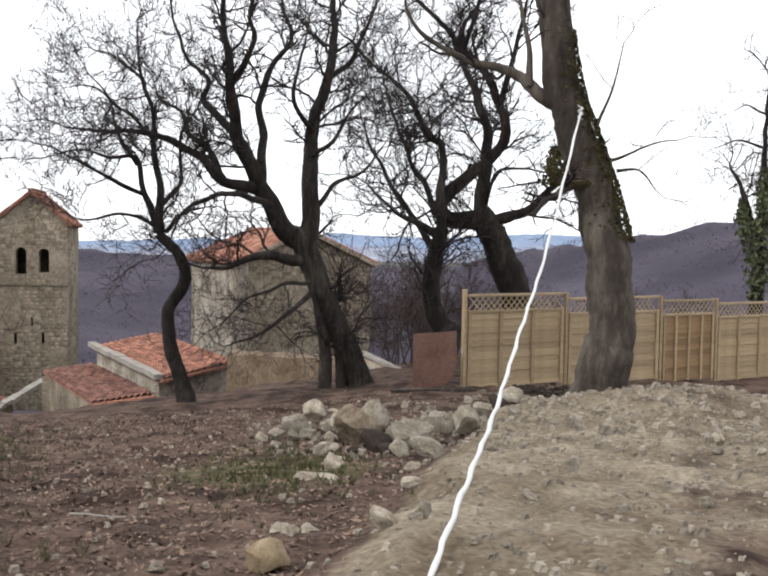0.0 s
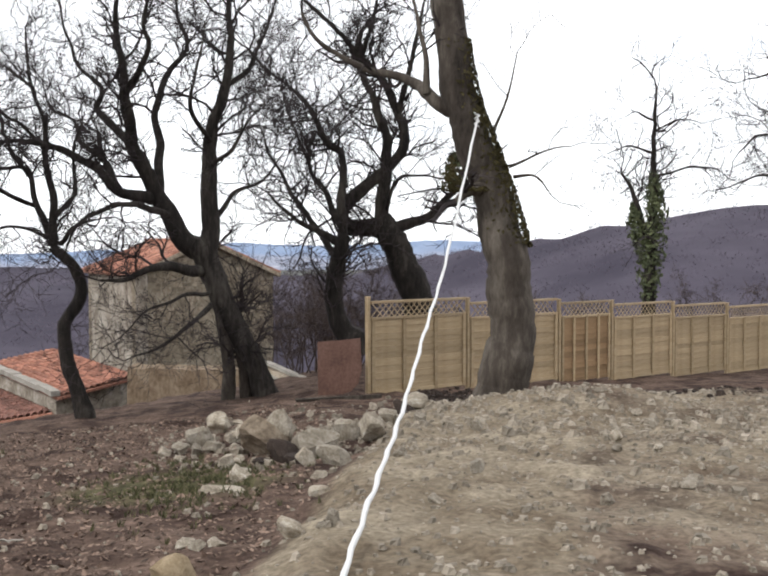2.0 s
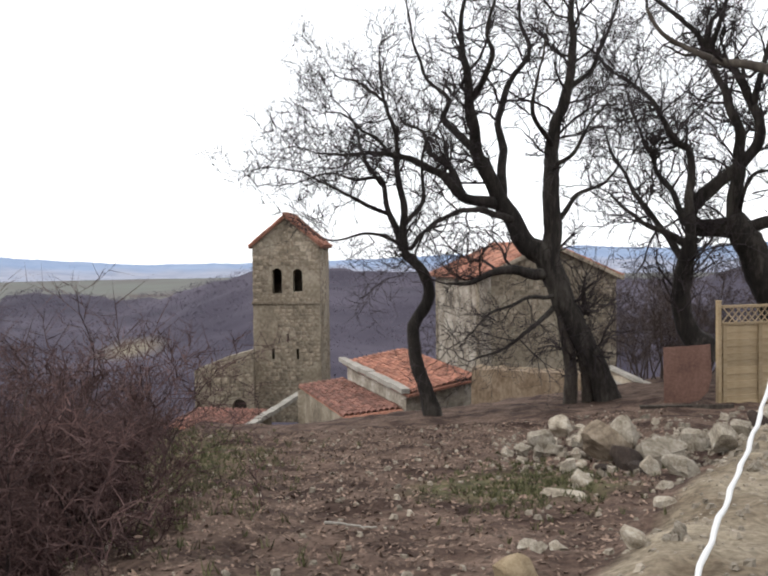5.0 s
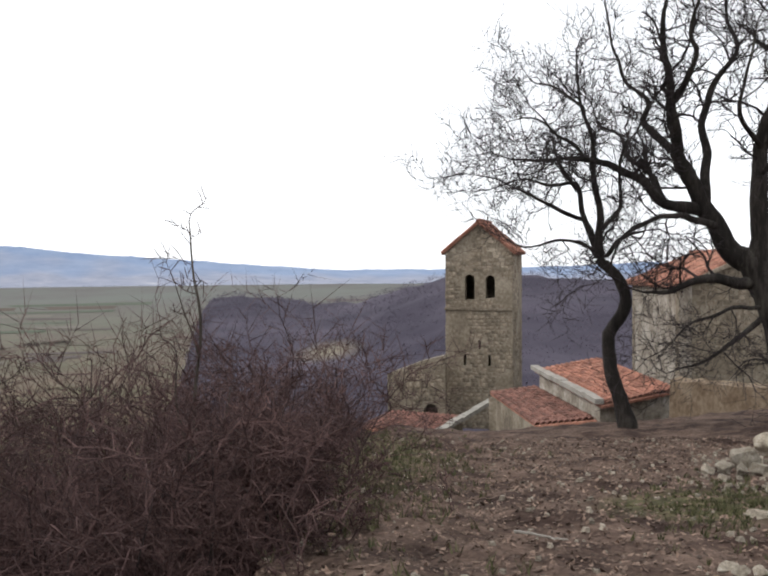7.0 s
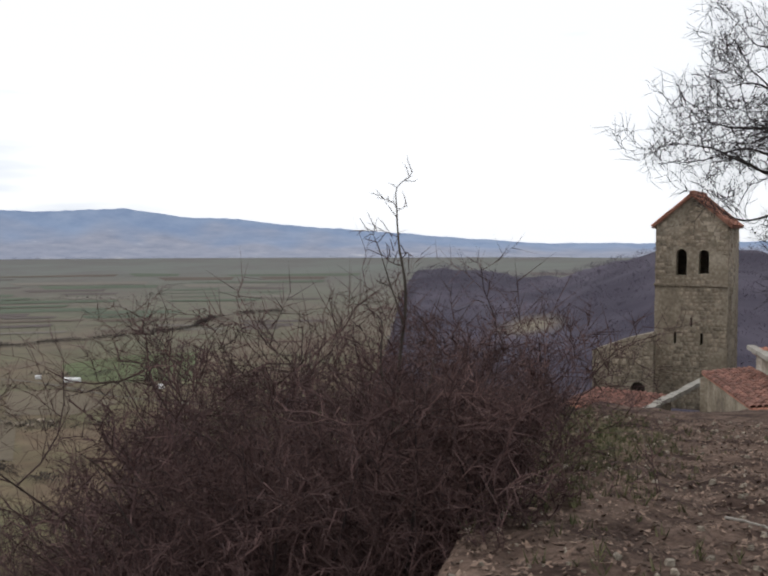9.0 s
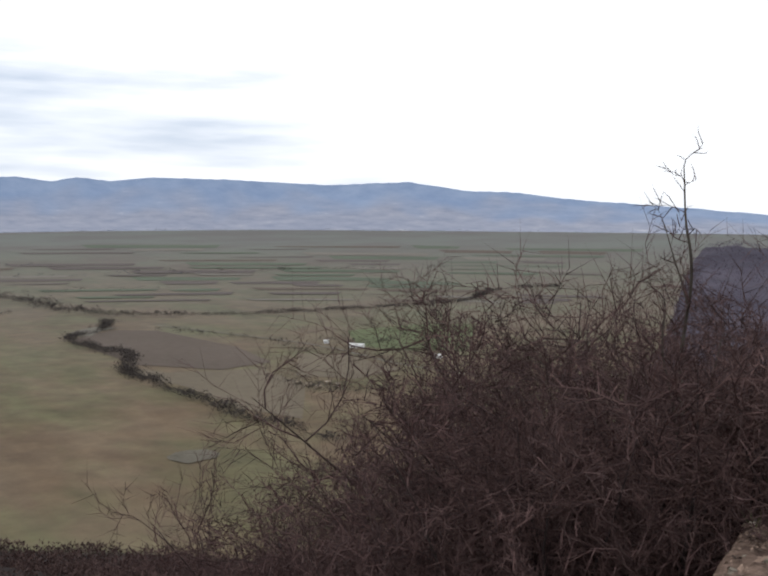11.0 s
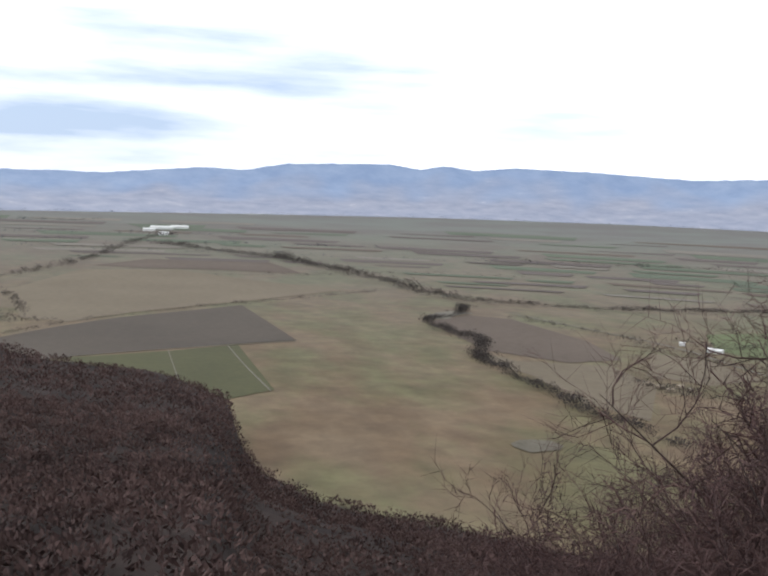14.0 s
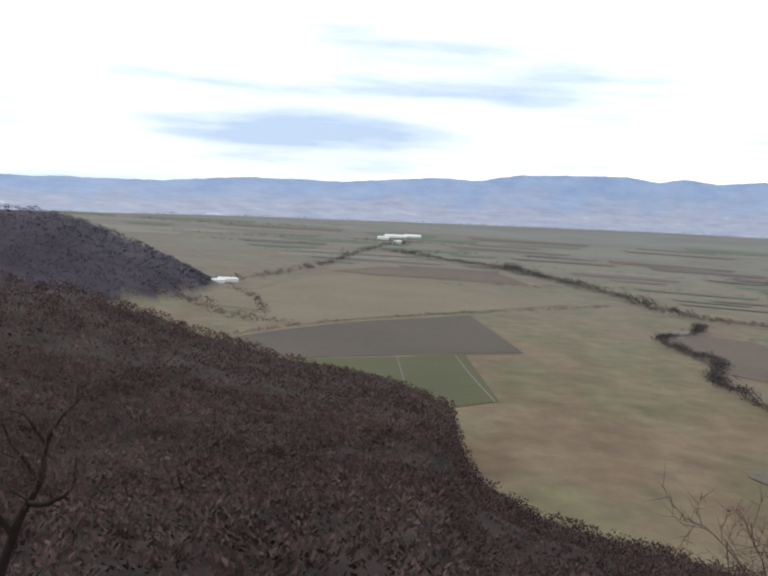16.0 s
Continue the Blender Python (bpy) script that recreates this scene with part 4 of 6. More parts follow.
def lay_stones(parent, frame_m, width, height, course, length, holes=(), limit=300, proud=0.035, top=None, gap=0.86, rendered=0.08):
    """Rubble courses on a wall face; frame_m: x along, z up, -y out of the wall. Those past the limit are joined."""
    z, laid = 0.0, 0
    rest_v, rest_f = [], []
    while z < height - 0.05:
        h = course * random.uniform(0.75, 1.3)
        x = -width / 2
        while x < width / 2 - 0.04:
            w = min(length * random.uniform(0.55, 1.5), width / 2 - x)
            cx, cz = x + w / 2, z + h / 2
            x += w
            if any(a - 0.06 - w * 0.35 < cx < b + 0.06 + w * 0.35 and c - h * 0.4 < cz < d + h * 0.4 for a, b, c, d in holes):
                continue
            if top and cz + h * 0.4 > top(cx):
                continue
            if random.random() < 0.06 or noise.noise((cx * 0.75 + width, cz * 0.6, height)) > rendered:
                continue
            m = frame_m @ Matrix.LocRotScale((cx, 0, cz), Euler((0, random.uniform(-0.12, 0.12), 0)), (w * gap * random.uniform(0.8, 1.04), proud * random.uniform(0.3, 1.5), h * gap * random.uniform(0.75, 1.08)))
            if laid < limit:
                s = new("stone", random.choice(STONES))
                s.parent = parent
                s.matrix_basis = m
                laid += 1
            else:
                me = random.choice(STONES)
                k = len(rest_v)
                rest_v += [m @ v.co for v in me.vertices]
                rest_f += [tuple(k + i for i in p.vertices) for p in me.polygons]
        z += h
    if rest_v:
        me = bpy.data.meshes.new("stone_facing")
        me.from_pydata(rest_v, [], rest_f)
        me.materials.append(STONE)
        ob = new("stone_facing", me)
        ob.parent = parent
        tagged(ob, "rubble stone facing", kind="stuff")


def pierced_wall(bm, x0, x1, z0, z1, y0, y1, holes):
    """A wall slab with openings right through it; the ones flagged arched have a round head."""
    xs = sorted({x0, x1, *[v for h in holes for v in h[:2]]})
    zs = sorted({z0, z1, *[v for h in holes for v in h[2:4]]})
    for i in range(len(xs) - 1):
        for k in range(len(zs) - 1):
            cx, cz = (xs[i] + xs[i + 1]) / 2, (zs[k] + zs[k + 1]) / 2
            if any(h[0] < cx < h[1] and h[2] < cz < h[3] for h in holes):
                continue
            box(bm, xs[i], xs[i + 1], y0, y1, zs[k], zs[k + 1])
    for h in holes:
        if h[4]:
            r, cx = (h[1] - h[0]) / 2, (h[0] + h[1]) / 2
            for s in (-1, 1):
                arc = [(cx + s * r * math.cos(a), h[3] - r + r * math.sin(a)) for a in np.linspace(0, math.pi / 2, 6)]
                ring = [(cx + s * r, h[3])] + arc
                front = [bm.verts.new((x, y0, z)) for x, z in ring]
                rear = [bm.verts.new((x, y1, z)) for x, z in ring]
                bm.faces.new(front if s < 0 else front[::-1])
                for i in range(len(ring)):
                    q = (i + 1) % len(ring)
                    bm.faces.new((front[i], front[q], rear[q], rear[i]))
    bmesh.ops.remove_doubles(bm, verts=bm.verts, dist=0.001)


def gable(bm, x0, x1, z0, peak, y0, y1):
    ring = [(x0, z0), (x1, z0), ((x0 + x1) / 2, peak)]
    a = [bm.verts.new((x, y0, z)) for x, z in ring]
    b = [bm.verts.new((x, y1, z)) for x, z in ring]
    bm.faces.new(a)
    bm.faces.new(b[::-1])
    for i in range(3):
        q = (i + 1) % 3
        bm.faces.new((a[q], a[i], b[i], b[q]))


def tile_shape():
    bm = bmesh.new()
    rows = []
    for y, r in ((-0.5, 0.56), (0.55, 0.46)):
        rows.append([bm.verts.new((r * math.cos(a), y, r * math.sin(a) * 0.8)) for a in np.linspace(0, math.pi, 6)])
    for i in range(5):
        bm.faces.new((rows[0][i], rows[0][i + 1], rows[1][i + 1], rows[1][i]))
    lip = [bm.verts.new((v.co.x * 0.8, v.co.y, v.co.z * 0.75)) for v in rows[0]]
    for i in range(5):
        bm.faces.new((lip[i], lip[i + 1], rows[0][i + 1], rows[0][i]))
    me = bpy.data.meshes.new("roof_tile")
    bm.to_mesh(me)
    bm.free()
    me.materials.append(TILE)
    return me


TILE_MESH = tile_shape()
TILE_OLD_MESH = TILE_MESH.copy()
TILE_OLD_MESH.materials.clear()
TILE_OLD_MESH.materials.append(TILE_OLD)


def tiled_slope(roof, o, u, v, limit=300, wide=0.2, long=0.36, mesh=None):
    """Barrel tiles over the parallelogram from eave corner o, along the eave u and up the slope v, all in the roof's own space."""
    n, along, up = u.cross(v).normalized(), u.normalized(), v.normalized()
    if n.z < 0:
        n = -n
    side = up.cross(n)
    cols, rows = max(1, round(u.length / wide)), max(1, round(v.length / long))
    slab = [o - v * 0.02 - n * 0.10, o + u - v * 0.02 - n * 0.10, o + u + v - n * 0.10, o + v - n * 0.10]
    slab += [p + n * 0.08 for p in slab]
    me = bpy.data.meshes.new("roof_deck")
    me.from_pydata(slab, [], [(3, 2, 1, 0), (4, 5, 6, 7), (0, 1, 5, 4), (1, 2, 6, 5), (2, 3, 7, 6), (3, 0, 4, 7)])
    me.materials.append(TILE)
    ob = new("roof_deck", me)
    ob.parent = roof
    shape = mesh or TILE_MESH
    laid, rest_v, rest_f = 0, [], []
    for r in range(rows):
        for c in range(cols):
            p = o + u * ((c + 0.5) / cols) + v * ((r + 0.5) / rows) + n * random.uniform(-0.012, 0.012)
            turn = Matrix((side, up, n)).transposed().to_4x4()
            m = Matrix.Translation(p) @ turn @ Matrix.Rotation(random.uniform(-0.05, 0.05), 4, "Z") @ Matrix.Diagonal((wide * 0.95, long * 1.12, wide * 0.9, 1))
            if laid < limit:
                t = new("roof_tile", shape)
                t.parent = roof
                t.matrix_basis = m
                laid += 1
            else:
                k = len(rest_v)
                rest_v += [m @ q.co for q in shape.vertices]
                rest_f += [tuple(k + i for i in q.vertices) for q in shape.polygons]
    if rest_v:
        me = bpy.data.meshes.new("upper_tiles")
        me.from_pydata(rest_v, [], rest_f)
        me.materials.append(shape.materials[0])
        ob = new("upper_tiles", me)
        ob.parent = roof
        tagged(ob, kind="stuff")


def rod(bm, a, b, w, h):
    """A squared bar from a to b."""
    d = (b - a).normalized()
    s = d.cross(Vector((0, 0, 1))).normalized() * w / 2
    t = s.cross(d).normalized() * h / 2
    q = [bm.verts.new(p + i * s + k * t) for p in (a, b) for i, k in ((-1, -1), (1, -1), (1, 1), (-1, 1))]
    for f in ((0, 1, 2, 3), (7, 6, 5, 4), (0, 4, 5, 1), (1, 5, 6, 2), (2, 6, 7, 3), (3, 7, 4, 0)):
        bm.faces.new([q[i] for i in f])


def bell_tower():
    random.seed(61)
    base = spot(19.5, 0, 47.4)
    base.z = -7.75
    t = thing("bell_tower", base, "weathered rubble-stone bell tower with a tiled gable roof", "tower", turn=9.5)
    W, D, eave, peak = 3.16, 3.1, 8.30, 9.62
    hw = W / 2
    holes = [(-0.66, -0.20, 6.05, 7.22, True), (0.32, 0.76, 6.12, 7.18, True), (-0.72, -0.60, 2.95, 3.45, False), (0.44, 0.56, 2.95, 3.45, False), (-0.02, 0.10, 3.75, 4.15, False)]
    bm = bmesh.new()
    pierced_wall(bm, -hw, hw, 0, eave, -D / 2, -D / 2 + 0.5, holes)
    gable(bm, -hw, hw, eave, peak - 0.06, -D / 2, -D / 2 + 0.5)
    front = part("front_wall", bm, MORTAR, t)
    bm = bmesh.new()
    pierced_wall(bm, -hw, hw, 0, eave, D / 2 - 0.5, D / 2, [])
    gable(bm, -hw, hw, eave, peak - 0.06, D / 2 - 0.5, D / 2)
    part("back_wall", bm, MORTAR, t)
    for s in (-1, 1):
        bm = bmesh.new()
        box(bm, min(s * hw, s * (hw - 0.5)), max(s * hw, s * (hw - 0.5)), -D / 2 + 0.5, D / 2 - 0.5, 0, eave)
        part("side_wall", bm, MORTAR, t)
    bm = bmesh.new()
    box(bm, -hw + 0.5, hw - 0.5, -D / 2 + 0.5, D / 2 - 0.5, 5.5, 5.62)
    part("belfry_floor", bm, DARK_VOID, t)
    hole4 = [h[:4] for h in holes]
    top = lambda x: eave + (peak - eave) * (1 - abs(x) / hw) - 0.1
    lay_stones(front, Matrix.Translation((0, -D / 2, 0)), W, peak, 0.165, 0.27, hole4, 300, proud=0.022, top=top, gap=0.92)
    side = Matrix.Translation((hw, 0, 0)) @ Matrix.Rotation(radians(90), 4, "Z")
    lay_stones(t, side, D, eave, 0.17, 0.28, (), 0, proud=0.022, gap=0.92)
    left = Matrix.Translation((-hw, 0, 0)) @ Matrix.Rotation(radians(-90), 4, "Z")
    lay_stones(t, left, D, eave, 0.17, 0.28, (), 0, proud=0.022, gap=0.92)
    # string course under the belfry
    bm = bmesh.new()
    box(bm, -hw - 0.05, hw + 0.05, -D / 2 - 0.07, -D / 2 - 0.002, 5.55, 5.66, 0.01)
    part("string_course", bm, STONE, t)
    roof = new("roof")
    roof.parent = t
    o = 0.16
    for s in (-1, 1):
        drop = (peak - eave) / hw * o
        e0 = Vector((s * (hw + o), -D / 2 - o, eave - drop + 0.08))
        tiled_slope(roof, e0, Vector((0, D + 2 * o, 0)), Vector((-s * (hw + o), 0, peak - eave + drop)), 110)
    bm = bmesh.new()
    box(bm, -0.1, 0.1, -D / 2 - o, D / 2 + o, peak + 0.06, peak + 0.2, 0.02)
    part("ridge_cap", bm, TILE, roof)


def church():
    random.seed(67)
    base = spot(4.6, 0, 37.2)
    base.z = -7.0
    c = thing("church", base, "small stone church with a red clay-tile gable roof", "church", turn=21.5)
    W, L, eave, peak = 5.3, 9.0, 6.15, 7.3
    hw = W / 2
    bm = bmesh.new()
    holes = []
    pierced_wall(bm, -hw, hw, 0, eave, 0, 0.6, holes)
    gable(bm, -hw, hw, eave, peak - 0.08, 0, 0.6)
    front = part("gable_wall", bm, MORTAR, c)
    bm = bmesh.new()
    pierced_wall(bm, -hw, hw, 0, eave, L - 0.6, L, [])
    gable(bm, -hw, hw, eave, peak - 0.08, L - 0.6, L)
    part("rear_wall", bm, MORTAR, c)
    for s in (-1, 1):
        bm = bmesh.new()
        box(bm, min(s * hw, s * (hw - 0.6)), max(s * hw, s * (hw - 0.6)), 0.6, L - 0.6, 0, eave)
        part("side_wall", bm, PLASTER, c, "patchy pale plaster wall")
    bm = bmesh.new()
    box(bm, -hw - 0.012, -hw + 0.42, -0.05, -0.002, 1.2, eave, 0.01)
    part("quoin", bm, PLASTER, c, "pale corner strip")
    bm = bmesh.new()
    for s in (-1, 1):
        box(bm, min(s * hw, s * (hw + 0.14)), max(s * hw, s * (hw + 0.14)), -0.1, L, eave - 0.16, eave - 0.02, 0.01)
    part("cornice", bm, STONE, c)
    top = lambda x: eave + (peak - eave) * (1 - abs(x) / hw) - 0.12
    lay_stones(front, Matrix.Identity(4), W, peak, 0.17, 0.28, [h[:4] for h in holes] + [(-hw, -hw + 0.4, 1.2, eave)], 300, proud=0.02, top=top, gap=0.92)
    roof = new("roof")
    roof.parent = c
    o = 0.2
    for s in (-1, 1):
        drop = (peak - eave) / hw * o
        tiled_slope(roof, Vector((s * (hw + o), -o, eave - drop + 0.08)), Vector((0, L + 2 * o, 0)), Vector((-s * (hw + o), 0, peak - eave + drop)), 150)
    bm = bmesh.new()
    box(bm, -0.12, 0.12, -o, L + o, peak + 0.05, peak + 0.2, 0.03)
    part("ridge_cap", bm, TILE, roof)
    bm = bmesh.new()
    for s in (-1, 1):
        rod(bm, Vector((s * (hw + o), -o - 0.03, eave - 0.12)), Vector((0, -o - 0.03, peak + 0.05)), 0.10, 0.14)
    part("verge", bm, STONE, roof)


def low_building(label, corner, along, slope, wall_z, material, band=True, mesh=None, band_end=None, group="tiled outbuildings below the church"):
    """A lower stone building under one tiled slope: eave corner, eave and slope vectors in the world."""
    b = thing("outbuilding", (corner.x, corner.y, wall_z), label, "building", group)
    o = Vector((0, 0, corner.z - wall_z))
    roof = new("roof")
    roof.parent = b
    tiled_slope(roof, o, along, slope, 200, 0.22, 0.4, mesh)
    n = along.cross(slope).normalized()
    n = n if n.z > 0 else -n
    inner = [o + along * a + slope * k for a, k in ((0.03, 0.04), (0.97, 0.04), (0.97, 0.96), (0.03, 0.96))]
    for i in range(4):
        p, q = inner[i] - n * 0.13, inner[(i + 1) % 4] - n * 0.13
        way = (q - p)
        way.z = 0
        inw = Vector((-way.y, way.x, 0)).normalized() * 0.35
        centre = sum(inner, Vector()) / 4
        if inw.dot(centre - p) < 0:
            inw = -inw
        bm = bmesh.new()
        lo = [bm.verts.new((r.x, r.y, 0)) for r in (p, q, q + inw, p + inw)]
        hi = [bm.verts.new(r) for r in (p, q, q + inw, p + inw)]
        bm.faces.new(lo[::-1])
        bm.faces.new(hi)
        for k in range(4):
            m = (k + 1) % 4
            bm.faces.new((lo[k], lo[m], hi[m], hi[k]))
        bmesh.ops.recalc_face_normals(bm, faces=bm.faces)
        part("wall", bm, material, b)
    if band:
        end = slope if band_end is None else band_end - corner
        for k in range(6):
            bm = bmesh.new()
            rod(bm, o + n * 0.1 + end * (k / 6) + rand_dir() * 0.03, o + end * ((k + 1.03) / 6) + n * 0.1 + rand_dir() * 0.03, 0.30 * random.uniform(0.85, 1.15), 0.16)
            part("verge_stone", bm, CONCRETE, roof)
    return b


def lower_roofs():
    random.seed(71)
    # aisle with the orange roof
    a, b2, c2 = spot(12.9, -8.1, 31), spot(8.6, -7.1, 32.5), spot(16.6, -6.2, 38.5)
    low_building("low stone aisle with a bright orange tile roof", a, b2 - a, c2 - a, -7.0, PLASTER)
    # brown-red roof beside the tower
    a, b2, c2 = spot(16.6, -9.3, 32), spot(13.2, -8.9, 31), spot(19.2, -7.5, 40)
    low_building("low outbuilding with a weathered brown-red tile roof", a, b2 - a, c2 - a, -8.0, MORTAR, band=False, mesh=TILE_OLD_MESH)
    # roof at the foot of the tower
    a, b2, c2 = spot(22.2, -9.9, 36), spot(27.0, -9.5, 37), spot(20.6, -8.9, 40)
    low_building("low outbuilding with a faded red tile roof", a, b2 - a, c2 - a, -8.6, MORTAR, mesh=TILE_OLD_MESH, band_end=spot(19.1, -8.1, 43))
    # ruined wall that leans on the tower
    random.seed(73)
    base = spot(23.5, 0, 45)
    base.z = -7.4
    w = thing("ruined_wall", base, "broken rubble-stone wall with a dark arch", "wall", turn=14)
    W = 2.7
    bm = bmesh.new()
    pierced_wall(bm, -W / 2, W / 2, 0, 2.3, 0, 0.6, [(0.35, 1.0, 0.0, 0.95, True)])
    ring = [(-W / 2, 2.3), (W / 2, 2.3), (W / 2, 3.2), (0.2, 2.9)]
    f, r = [bm.verts.new((x, 0, z)) for x, z in ring], [bm.verts.new((x, 0.6, z)) for x, z in ring]
    bm.faces.new(f)
    bm.faces.new(r[::-1])
    for i in range(4):
        bm.faces.new((f[i], f[(i + 1) % 4], r[(i + 1) % 4], r[i]))
    bmesh.ops.recalc_face_normals(bm, faces=bm.faces)
    body = part("wall_body", bm, MORTAR, w)
    lay_stones(body, Matrix.Identity(4), W, 3.2, 0.22, 0.34, [(0.35, 1.0, 0, 0.95)], 160, top=lambda x: 2.3 + 0.6 * (x + W / 2) / W * 1.3)
    # added dark sheet; its colour stands for the shade inside the arch
    bm = bmesh.new()
    box(bm, -W / 2, W / 2, 1.6, 1.7, 0, 1.9)
    part("arch_backing", bm, DARK_VOID, w)
    # garden wall with a sloping coping beyond the great tree
    random.seed(79)
    a, b2 = spot(1.2, -6.5, 25.0), spot(-1.9, -7.9, 20.5)
    g = thing("garden_wall", (a.x, a.y, a.z - 1.6), "low stone wall with two pale coping rails", "wall")
    bm = bmesh.new()
    off = Vector((a.x, a.y, a.z - 1.6))
    rod(bm, a - off - Vector((0, 0, 0.75)), b2 - off - Vector((0, 0, 0.75)), 0.35, 1.35)
    part("wall_body", bm, STONE, g)
    for dz in (0.0, -0.2):
        bm = bmesh.new()
        rod(bm, a - off + Vector((0, -0.03, dz)), b2 - off + Vector((0, -0.03, dz)), 0.36 if dz else 0.16, 0.07)
        part("coping", bm, CONCRETE, g)


def mud_wall():
    """Brown earth-plastered wall that holds the bank below the gable."""
    random.seed(77)
    a, b = spot(8.5, 0, 31.5), spot(2.0, 0, 27.5)
    w = thing("retaining_wall", (a.x, a.y, -6.2), "brown mud-plastered retaining wall below the church", "wall")
    off = Vector((a.x, a.y, -6.2))
    steps = 14
    bm = bmesh.new()
    way = (b - a) / steps
    out = Vector((way.y, -way.x, 0)).normalized() * 0.45
    top = [-3.65 + 0.3 * k / steps + random.uniform(-0.05, 0.05) for k in range(steps + 1)]
    rows = []
    for k in range(steps + 1):
        p = a + way * k - off
        p.z = 0
        bulge = out * random.uniform(-0.08, 0.08)
        rows.append([bm.verts.new(p + out + bulge), bm.verts.new(p + out * 0.8 + bulge + Vector((0, 0, top[k] + 6.2))), bm.verts.new(p + Vector((0, 0, top[k] + 6.3))), bm.verts.new(p)])
    for k in range(steps):
        for i in range(3):
            bm.faces.new((rows[k][i], rows[k + 1][i], rows[k + 1][i + 1], rows[k][i + 1]))
    bm.faces.new(rows[0])
    bm.faces.new(rows[-1][::-1])
    bmesh.ops.recalc_face_normals(bm, faces=bm.faces)
    part("wall_body", bm, MUD, w)


bell_tower()
mud_wall()
church()
lower_roofs()


# ---- fence, rope, rusty sheet ----
def board(name, parent, size, m, material, label=""):
    """A planed board; boards of one size share a mesh."""
    key = (material.name, *[round(s, 3) for s in size])
    if key not in BOARDS:
        bm = bmesh.new()
        x, y, z = (s / 2 for s in size)
        box(bm, -x, x, -y, y, -z, z)
        me = bpy.data.meshes.new(name)
        bmesh.ops.bevel(bm, geom=bm.edges, offset=0.003, segments=1, affect="EDGES")
        bm.to_mesh(me)
        bm.free()
        me.materials.append(material)
        BOARDS[key] = me
    ob = new(name, BOARDS[key])
    ob.parent = parent
    ob.matrix_basis = m
    return tagged(ob, label)


BOARDS = {}


def fence():
    random.seed(83)
    start, way = Vector((1.33, 16.15, 0)), Vector((0.839, 0.545, 0))
    turn = math.degrees(math.atan2(way.y, way.x))
    spans = [2.27, 2.46, 1.62, 2.12, 2.12, 2.12, 2.2]
    H, s = 1.62, 0.0
    line = thing("fence", (start.x, start.y, float(land(start.x, start.y))), "pale pine board fence with a lattice top", "fence", turn=turn)
    home = line.matrix_basis.copy()
    home = Matrix.Translation(line.location) @ Matrix.Rotation(radians(turn), 4, "Z")

    def segment(name, place, label):
        e = new(name)
        e.parent = line
        e.matrix_basis = home.inverted() @ Matrix.Translation(place) @ Matrix.Rotation(radians(turn), 4, "Z")
        return tagged(e, label)

    for n, w in enumerate(spans):
        mid = start + way * (s + w / 2)
        r = math.hypot(mid.x, mid.y)
        z = float(land(mid.x, mid.y)) - 0.02
        brown = n in (2,)
        p = segment("panel", (mid.x, mid.y, z), "brown boards seen from the framed side" if brown else "")
        mat = WOOD_DARK if brown else WOOD
        w2 = w - 0.12
        low = H - 0.30
        rows = 11
        for k in range(rows):
            h = (low - 0.10) / rows
            board("plank", p, (w2, 0.018, h * 1.04), Matrix.Translation((0, 0.012 * (k % 2), 0.07 + h * (k + 0.5))) @ Matrix.Rotation(random.uniform(-0.004, 0.004), 4, "Y"), mat)
        for k in range(4 if n != 2 else 5):
            x = -w2 / 2 + w2 * k / (3 if n != 2 else 4)
            board("batten", p, (0.07 if n != 2 else 0.055, 0.03, low), Matrix.Translation((min(max(x, -w2 / 2 + 0.04), w2 / 2 - 0.04), -0.028, low / 2 + 0.02)), WOOD)
        for z0 in (low, H - 0.03):
            board("rail", p, (w2, 0.05, 0.045), Matrix.Translation((0, -0.01, z0)), WOOD)
        board("skirting_rail", p, (w2, 0.04, 0.06), Matrix.Translation((0, -0.01, 0.06)), mat)
        gap, hh = 0.125, H - low - 0.06
        for k in range(int((w2 - hh) / gap) + 1):
            x = -w2 / 2 + hh / 2 + gap * k + 0.02
            for sgn in (-1, 1):
                board("lattice_slat", p, (0.022, 0.007, hh * 1.38), Matrix.Translation((x, 0.006 * sgn, low + hh / 2 + 0.02)) @ Matrix.Rotation(radians(45 * sgn), 4, "Y"), WOOD)
        s += w
    s = 0.0
    for w in [0.0, *spans]:
        s += w
        q = start + way * s
        z = float(land(q.x, q.y))
        post = segment("post", (q.x, q.y, z), "")
        board("shaft", post, (0.06, 0.07, H + 0.22), Matrix.Translation((0, -0.01, H / 2 - 0.12)), WOOD)
        board("cap", post, (0.07, 0.08, 0.02), Matrix.Translation((0, -0.01, H)), WOOD)


